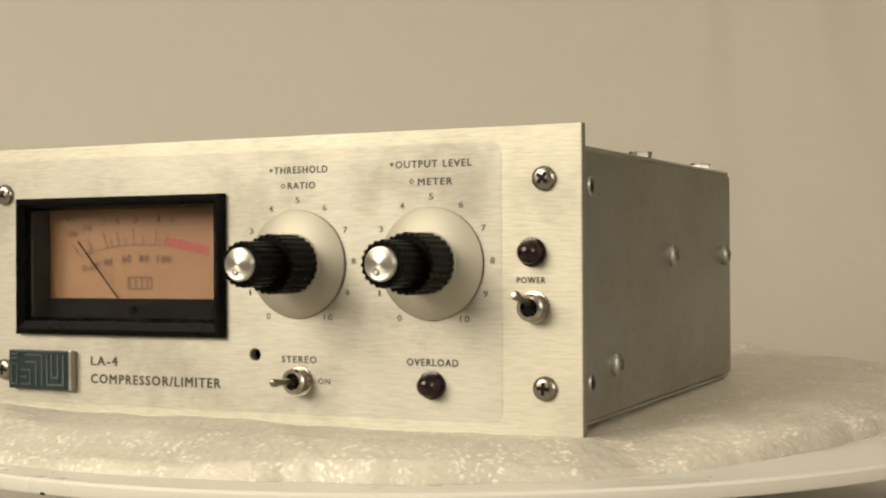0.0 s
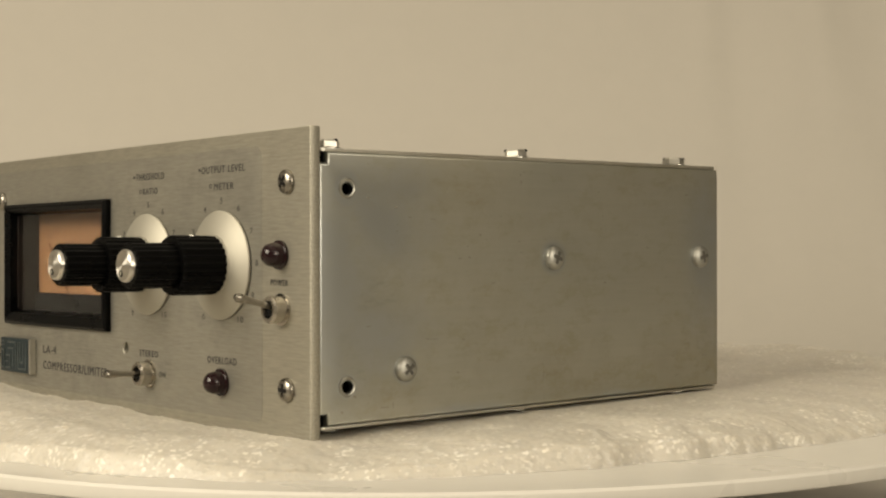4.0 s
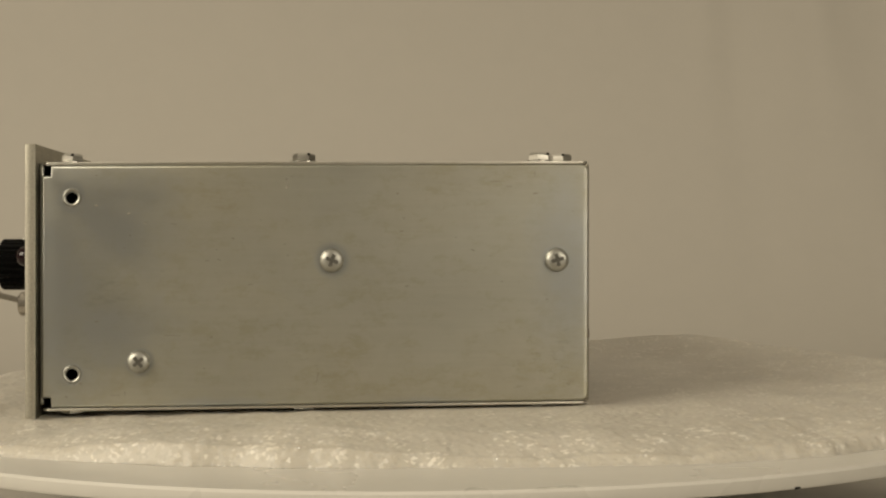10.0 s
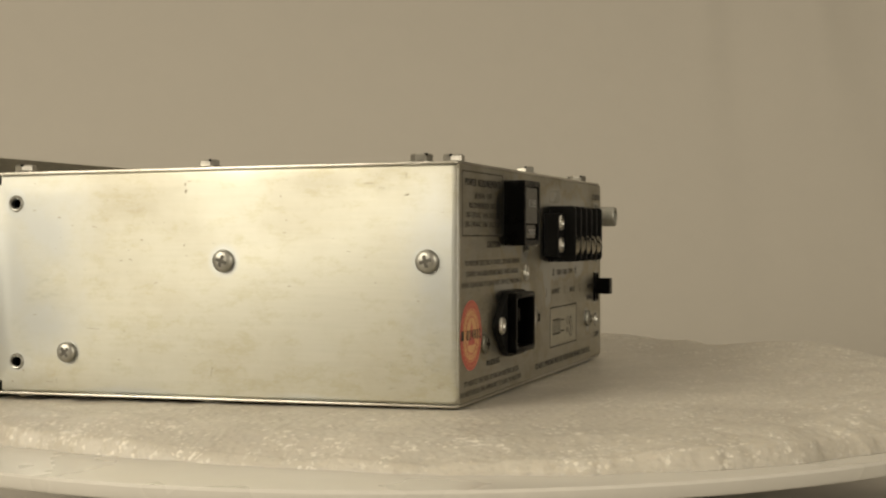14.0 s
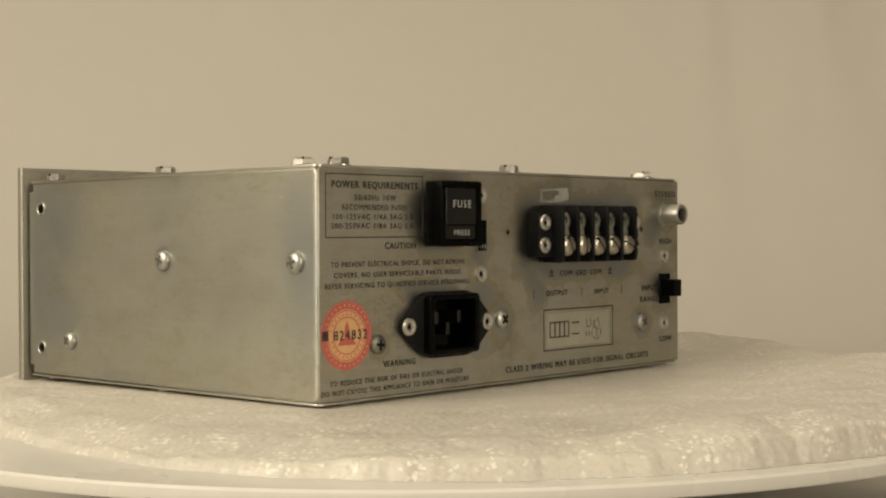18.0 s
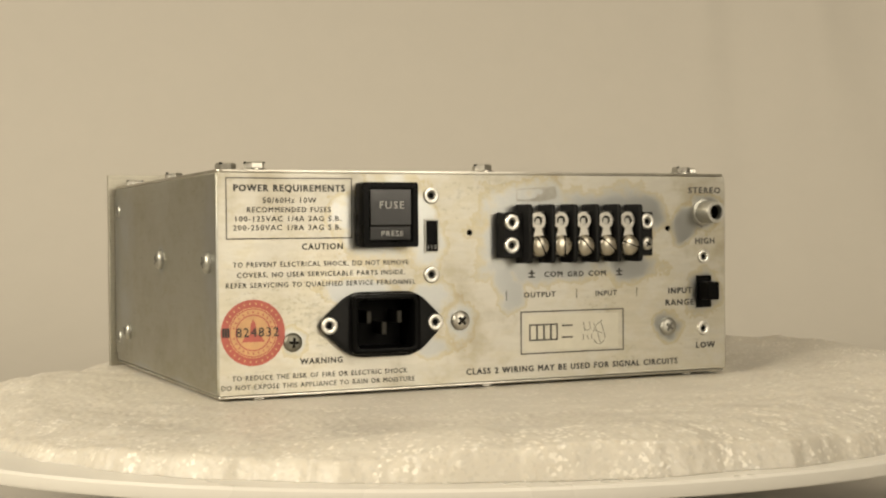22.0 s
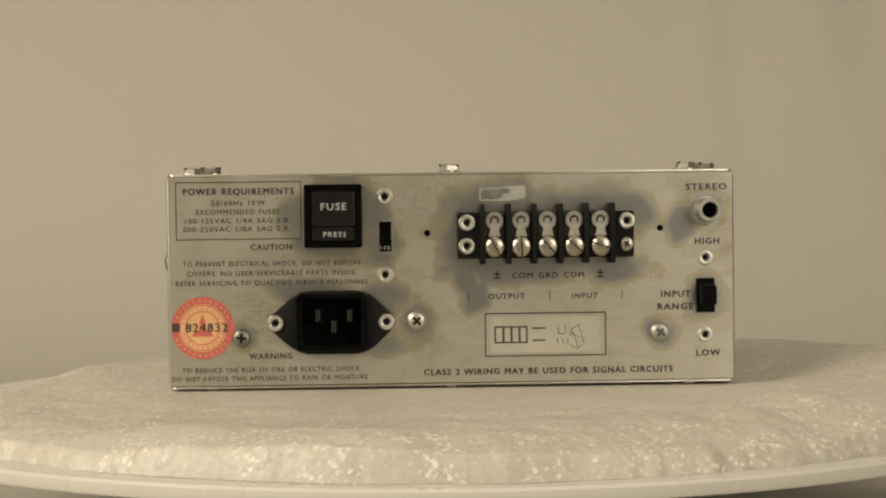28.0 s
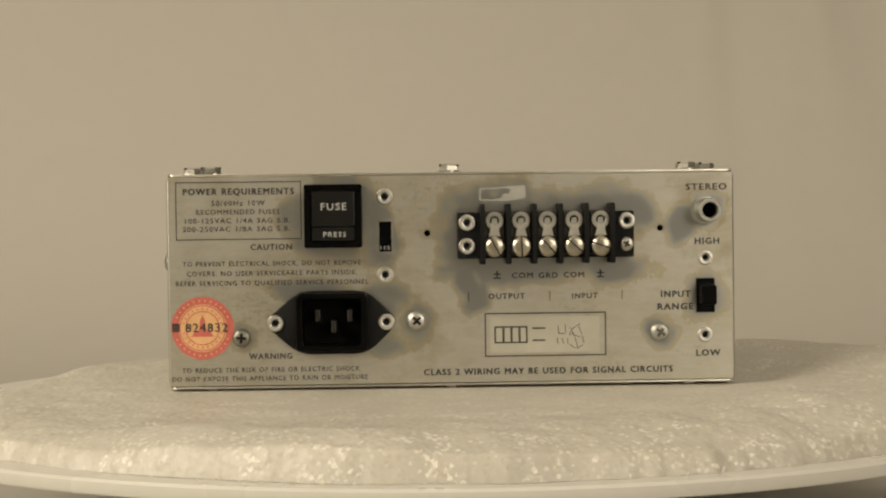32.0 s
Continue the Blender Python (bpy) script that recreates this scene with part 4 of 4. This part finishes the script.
def rear_fittings():
    # printed frame round the supply legend
    part("printed_frame", plate([rect(-102.4, -55.8, 60.1, 81.7), rect(-102.0, -56.2, 60.5, 81.3)], 0.06, "rear"), INK, UNIT, at=Matrix.Translation((0, (DEEP + 0.07) * MM, 0)))
    part("printed_frame", plate([rect(11.8, 57.3, 15.2, 31.6), rect(12.3, 56.8, 15.7, 31.1)], 0.06, "rear"), INK, UNIT, at=Matrix.Translation((0, (DEEP + 0.07) * MM, 0)))
    label = part("rating_label", box(-20.5, 20.5, -0.15, 0, -6.7, 6.7, 0.05), PAPER, UNIT, "cream paper label with plain marks", at=put("rear", -34.3, 23.3))
    # maker's mark as plain outlined bars, then two rules and scribble
    for x0, x1, z0, z1 in ((-15.4, -27.8, 20.2, 20.8), (-15.4, -27.8, 26.0, 26.6), (-15.4, -16.0, 20.8, 26.0), (-18.4, -19.2, 20.8, 26.0), (-21.4, -22.2, 20.8, 26.0), (-24.4, -25.2, 20.8, 26.0), (-27.2, -27.8, 20.8, 26.0),
                           (-29.6, -34.4, 25.4, 26.0), (-29.6, -34.4, 20.9, 21.5)):
        stripe("rear", x0, x1, z0, z1, INK, w=0.16, name="printed_mark")
    for u, v, long, spin in ((-39.4, 25.0, 3.2, 80), (-40.5, 23.6, 2.4, 0), (-42.0, 25.4, 3.0, 85), (-44.4, 24.6, 3.4, 60), (-46.0, 26.2, 3.6, -35), (-47.6, 24.6, 3.4, 70), (-45.8, 22.8, 3.4, 20), (-43.8, 23.6, 2.0, -70), (-46.0, 20.4, 4.4, 75),
                             (-44.6, 18.8, 2.6, 40), (-47.4, 18.6, 2.8, -35), (-39.0, 21.0, 2.2, 85), (-41.0, 20.8, 2.2, 70), (-42.8, 20.8, 2.0, 90), (-48.6, 21.2, 2.4, 80)):
        part("pen_stroke", box(-long / 2, long / 2, -0.06, 0, -0.13, 0.13), FADED, UNIT, at=put("rear", u, v, 0.16, spin))
    for u in (-5.9, -36.3, -63.4):
        stripe("rear", u - 0.15, u + 0.15, 36.0, 39.6, FADED, name="printed_rule")
    # fuse holder
    bm = plate([rect(-54.4, -33.2, 56.8, 80.1, 0.9), rect(-52.2, -35.4, 58.8, 78.0, 0.4)], 7.8, "rear", 0.15)
    bm.transform(Matrix.Translation((0, (DEEP + 7.8) * MM, 0)))
    fuse = part("fuse_holder", bm, BLACK, UNIT, "black fuse holder frame round a press cap")
    part("holder_floor", box(34.6, 53.0, DEEP + 0.1, DEEP + 4.0, 58.0, 78.8), DARK, fuse)
    part("cap", box(35.9, 51.7, DEEP + 4, DEEP + 7.5, 64.7, 77.6, 0.2), GLOSS_BLACK, fuse, "square glossy black fuse cap")
    part("latch", box(35.9, 51.7, DEEP + 4, DEEP + 7.1, 59.3, 64.3, 0.2), GLOSS_BLACK, fuse, "black latch strip below the cap")
    letters("FUSE", "rear", 48.2, 38.8, 72.0, 2.7, w=7.56, material=WHITE_INK, parent=fuse)
    letters("PRESS", "rear", 47.4, 39.1, 61.8, 1.9, w=7.16, material=WHITE_INK, parent=fuse)
    # voltage selector
    sel = part("voltage_selector", plate([rect(-27.7, -21.9, 54.4, 66.9), rect(-27.0, -22.6, 55.1, 66.2)], 0.6, "rear"), DULL_ZINC, UNIT, "small black voltage selector", at=Matrix.Translation((0, (DEEP + 0.55) * MM, 0)))
    part("slider", box(22.5, 27.1, -0.6, 0.3, 55.0, 66.3, 0.15), BLACK, sel, "black slider")
    letters("115", "rear", 26.6, 23.2, 56.6, 1.5, w=0.9, material=WHITE_INK, parent=UNIT)
    for u, v in ((24.9, 75.5), (25.0, 46.4)):
        rivet_at("rear", u, v)
    for u, v in ((-94.8, 51.3), (-94.5, 22.4)):
        rivet_at("rear", u, v, 2.9)
    screw_at("case_screw", "rear", 13.5, 29.2, 3.6, 2.2, ZINC, 45)
    screw_at("case_screw", "rear", -77.5, 23.7, 3.6, 2.0, DULL_ZINC, 35)
    screw_at("sunk_screw", "rear", 78.6, 23.6, 3.4, 1.8, SUNK, 5)
    # power inlet
    hexagon = rounded([(-70.6, 29.1), (-57.2, 17.3), (-31.8, 17.3), (-19.9, 29.1), (-31.8, 40.8), (-57.2, 40.8)], 6.5)
    bm = plate([hexagon, rect(-56, -33.5, 20.5, 38.4)], 2.6, "rear", 0.5)
    bm.transform(Matrix.Translation((0, (DEEP + 2.6) * MM, 0)))
    inlet = part("power_inlet", bm, MATT_BLACK, UNIT, "black three-pin mains inlet with rounded flange", smooth=True)
    well = rounded([(-58.0, 18.6), (-31.6, 18.6), (-31.6, 40.0), (-58.0, 40.0)], 3.0)
    hole = rounded([(-55.6, 20.6), (-34.0, 20.6), (-34.0, 38.0), (-55.6, 38.0)], 2.2)
    bm = plate([well, hole], 4.6, "rear", 0.5)
    bm.transform(Matrix.Translation((0, (DEEP + 5.6) * MM, 0)))
    part("shroud", bm, BLACK, inlet, "raised black shroud round the pins", smooth=True)
    part("well_floor", box(33, 57, DEEP - 9.0, DEEP - 8.4, 20, 39), DARK, inlet)
    for x0, x1, z0, z1 in ((33, 34, 20, 39), (55.6, 56.6, 20, 39), (34, 55.6, 19.6, 20.6), (34, 55.6, 38, 39)):
        part("well_wall", box(x0, x1, DEEP - 8.4, DEEP + 1.4, z0, z1), BLACK, inlet)
    for u, v, w_, h_ in ((50.2, 31.5, 2.0, 4.6), (38.3, 31.5, 2.0, 4.6), (44.3, 27.4, 2.0, 4.6)):
        part("pin", box(u - w_ / 2, u + w_ / 2, DEEP - 8.0, DEEP + 1.5, v - h_ / 2, v + h_ / 2, 0.4), PIN, inlet, "flat metal pin")
    for u in (65.8, 24.7):
        rivet_at("rear", u, 29.1, 3.1, 2.6, name="eyelet_rivet")
    # terminal block
    block = part("terminal_block", box(-67.2, -1.9, DEEP, DEEP + 6.0, 52.1, 69.2, 0.5), MATT_BLACK, UNIT, "black barrier terminal block with five screws")
    fin = None
    for k in range(6):
        if fin is None:
            fin = plate([rect(DEEP + 5.0, DEEP + 10.8, 50.0, 72.2, 1.6)], 1.7, "side", 0.25)
            fin.transform(Matrix.Translation((0.00085, 0, 0)))
        wall = part("barrier", fin, MATT_BLACK, block, "upright black barrier", at=((-11.0 - 9.56 * k) * MM, 0, 0))
        fin = wall.data
        part("barrier_foot", box(-0.85, 0.85, DEEP, DEEP + 6.0, 50.0, 72.2, 0.3), MATT_BLACK, wall)
    lug = plate([ring(0, 0, 3.3, 24), ring(0, 0, 1.75, 16)], 0.7, "front", 0.15)
    strap = plate([[(-1.3, -2.4), (-2.6, -7.4), (2.6, -7.4), (1.3, -2.4)]], 0.6, "front", 0.12)
    eye = plate([[(-0.9, 0.9), (-1.3, -2.6), (1.3, -2.6), (0.9, 0.9)]], 0.6, "front", 0.12)
    for k in range(5):
        u = -15.4 - 9.78 * k
        a = part("solder_lug", lug, ZINC, block, "bright metal solder lug", at=put("rear", u, 66.0, 8.2))
        b = part("strap", strap, ZINC, a, at=(0, -0.0003, 0))
        c = part("tongue", eye, DULL_ZINC, a, at=(0, 0.0004, 0))
        lug, strap, eye = a.data, b.data, c.data
        part("contact", box(u - 3.6, u + 3.6, DEEP + 5.8, DEEP + 6.6, 53.2, 69.6, 0.2), CONTACT, block)
        turn = (62, 88, 48, 40, 20)[k]
        screw_at("terminal_screw", "rear", u, 56.6, 4.0, 2.7, YELLOW_ZINC, turn, parent=UNIT, slot=True).matrix_local = put("rear", u, 56.6, 8.6, turn)
        part("binding_post", lathe([(1.6, 0), (1.6, 2.6)], 12), ZINC, block, at=put("rear", u, 56.6, 6.2))
    for u, v in ((-5.4, 65.4), (-5.3, 56.8), (-64.4, 65.5)):
        rivet_at("rear", u, v, 3.1, 6.0)
    screw_at("end_screw", "rear", -64.3, 56.9, 2.6, 1.4, ZINC, 30).matrix_local = put("rear", -64.3, 56.9, 6.0, 30)
    # jack
    jack = part("jack_socket", lathe([(5.4, 0), (5.4, 1.0), (4.4, 1.2), (4.4, 8.6), (4.1, 9.2), (3.0, 9.2), (2.8, 8.6), (2.8, 2.6), (0, 2.6)], 30), DULL_ZINC, UNIT, "metal jack socket barrel", at=put("rear", -94.9, 69.0), smooth=True)
    # dark lining paints the shade down the jack
    part("bore", lathe([(0, 2.9), (2.75, 2.9), (2.75, 6.4)], 20), DARK, jack, "dark lining for the shade inside the jack")
    # slide switch
    slide = part("slide_switch", plate([rect(91.3, 98.1, 30.8, 43.6), rect(92.0, 97.4, 31.6, 42.8)], 0.8, "rear"), BLACK, UNIT, "black slide switch", at=Matrix.Translation((0, (DEEP + 0.8) * MM, 0)))
    part("recess", box(-97.6, -91.8, -0.75, -0.5, 31.4, 43.0), DARK, slide)
    part("button", box(-97.6, -92.0, -0.4, 6.4, 34.0, 41.2, 0.5), BLACK, slide, "square black sliding button")
    # round seal
    seal = part("seal_sticker", plate([ring(0, 0, 11.6, 48)], 0.12), SEAL_RED, UNIT, "round red and gold approval seal with a number", at=put("rear", 93.0, 27.5, 0.14))
    part("gold_field", plate([ring(0, 0, 8.2, 40)], 0.06), SEAL_GOLD, seal, "gold middle of the seal", at=(0, -0.0001, 0))
    part("inner_ring", plate([ring(0, 0, 6.4, 40), ring(0, 0, 6.0, 40)], 0.05), SEAL_RED, seal, at=(0, -0.00016, 0))
    part("outer_ring", plate([ring(0, 0, 8.9, 40), ring(0, 0, 8.6, 40)], 0.05), SEAL_GOLD, seal, at=(0, -0.0001, 0))
    part("figure", plate([[(-4.2, -3.2), (4.2, -3.2), (3.0, -1.4), (1.2, -0.6), (0.9, 3.0), (0, 4.8), (-0.9, 3.0), (-1.2, -0.6), (-3.0, -1.4)]], 0.05), SEAL_RED, seal, "plain red figure", at=(0, -0.00016, 0))
    for r, n, col, wide in ((10.2, 30, SEAL_GOLD, 0.5), (7.2, 24, SEAL_RED, 0.5)):
        for i in range(n):
            a = 2 * math.pi * i / n
            if abs(math.sin(a)) < 0.24:
                continue
            part("mark", box(-wide / 2, wide / 2, -0.03, 0, -0.35, 0.35), col, seal, at=Matrix.Translation((r * MM * math.cos(a), -0.0002, r * MM * math.sin(a))) @ Matrix.Rotation(-(a - math.pi / 2), 4, "Y"))
    letters("824832", "rear", 99.2, 83.8, 27.8, 3.3, w=0.4, material=INK, parent=UNIT, name="scale_number")
    for i in range(3):
        stripe("rear", 104.1 - 0.9 * i, 103.4 - 0.9 * i, 26.2, 29.4, INK, w=0.35)
    # rest of a torn label
    rng = random.Random(5)
    outer = [(u + rng.uniform(-0.25, 0.25), v + rng.uniform(-0.25, 0.25)) for u, v in rounded([(10.2, 73.6), (20.2, 73.2), (26.0, 74.2), (27.8, 74.9), (27.4, 79.0), (10.6, 78.2)], 0.6, 3)]
    gone = [(10.9, 74.2), (15.2, 73.9), (18.6, 74.6), (19.4, 76.2), (21.2, 76.0), (22.0, 77.4), (20.6, 78.1), (10.9, 77.7)]
    scrap = part("label_residue", plate([outer, gone], 0.05, "rear"), RESIDUE, UNIT, "pale scrap left by a torn paper label", at=Matrix.Translation((0, (DEEP + 0.05) * MM, 0)))



rear_fittings()

# ---- printed legends ----
letters('THRESHOLD', "front", 8.5, 27.2, 78.5, 2.2)
letters('RATIO', "front", 13.3, 22.9, 73.7, 2.1)
letters('OUTPUT LEVEL', "front", 50.2, 74.7, 78.9, 2.2)
letters('METER', "front", 57.6, 68.6, 73.7, 2.1)
letters('STEREO', "front", 10.9, 23.1, 20.8, 2.1)
letters('ON', "front", 23.7, 27.8, 14.4, 1.9)
letters('OVERLOAD', "front", 53.7, 70.2, 21.0, 2.2)
letters('POWER', "front", 88.5, 97.2, 45.0, 1.8)
letters('LA-4', "front", -62.1, -51.4, 18.4, 3.0)
letters('COMPRESSOR/LIMITER', "front", -62.1, -11.5, 12.6, 3.1)
letters('POWER REQUIREMENTS', "rear", 99.5, 58.6, 78.1, 2.4)
letters('50/60Hz 10W', "rear", 89.1, 69.4, 73.8, 2.0)
letters('RECOMMENDED FUSES', "rear", 94.8, 64.0, 70.5, 1.9)
letters('100-125VAC 1/4A 3AG S.B.', "rear", 98.9, 60.1, 67.3, 1.9)
letters('200-250VAC 1/8A 3AG S.B.', "rear", 99.8, 60.1, 64.2, 1.9)
letters('CAUTION', "rear", 74.8, 59.6, 57.4, 2.2)
letters('TO PREVENT ELECTRICAL SHOCK, DO NOT REMOVE', "rear", 100.0, 34.1, 51.3, 1.8)
letters('COVERS. NO USER SERVICEABLE PARTS INSIDE.', "rear", 98.6, 35.5, 47.7, 1.8)
letters('REFER SERVICING TO QUALIFIED SERVICE PERSONNEL', "rear", 102.6, 31.3, 44.1, 1.8)
letters('WARNING', "rear", 75.9, 60.0, 16.8, 2.2)
letters('TO REDUCE THE RISK OF FIRE OR ELECTRIC SHOCK', "rear", 100.7, 34.9, 11.8, 1.8)
letters('DO NOT EXPOSE THIS APPLIANCE TO RAIN OR MOISTURE', "rear", 104.5, 32.0, 8.6, 1.8)
letters('COM', "rear", -22.2, -30.0, 45.6, 2.1)
letters('GRD', "rear", -32.3, -39.3, 45.5, 2.1)
letters('COM', "rear", -41.6, -49.2, 45.6, 2.1)
letters('±', "rear", -15.4, -18.0, 45.8, 2.8)
letters('±', "rear", -54.1, -56.6, 45.9, 2.8)
letters('OUTPUT', "rear", -13.4, -26.9, 37.9, 2.1)
letters('INPUT', "rear", -44.7, -54.2, 37.7, 2.1)
letters('CLASS 2 WIRING MAY BE USED FOR SIGNAL CIRCUITS', "rear", 11.0, -82.1, 9.9, 2.3)
letters('STEREO', "rear", -87.8, -103.0, 77.9, 2.4)
letters('HIGH', "rear", -91.0, -100.0, 57.6, 2.4)
letters('INPUT', "rear", -78.1, -89.1, 37.9, 2.4)
letters('RANGE', "rear", -76.8, -90.1, 33.2, 2.4)
letters('LOW', "rear", -91.2, -100.1, 15.7, 2.4)

# ---- what turns ----
SEAT = Matrix.Translation((-0.00083, -0.14278, 0)) @ pose(0, 0, 0, -0.732, 0.063, 0)


def motions():
    spin = [(t, Matrix.Rotation(radians(a), 4, "Z")) for t, a in TURN]
    walk(TURNTABLE, spin)
    walk(SHEET, spin)
    walk(UNIT, [(t, m @ SEAT) for t, m in spin])


motions()
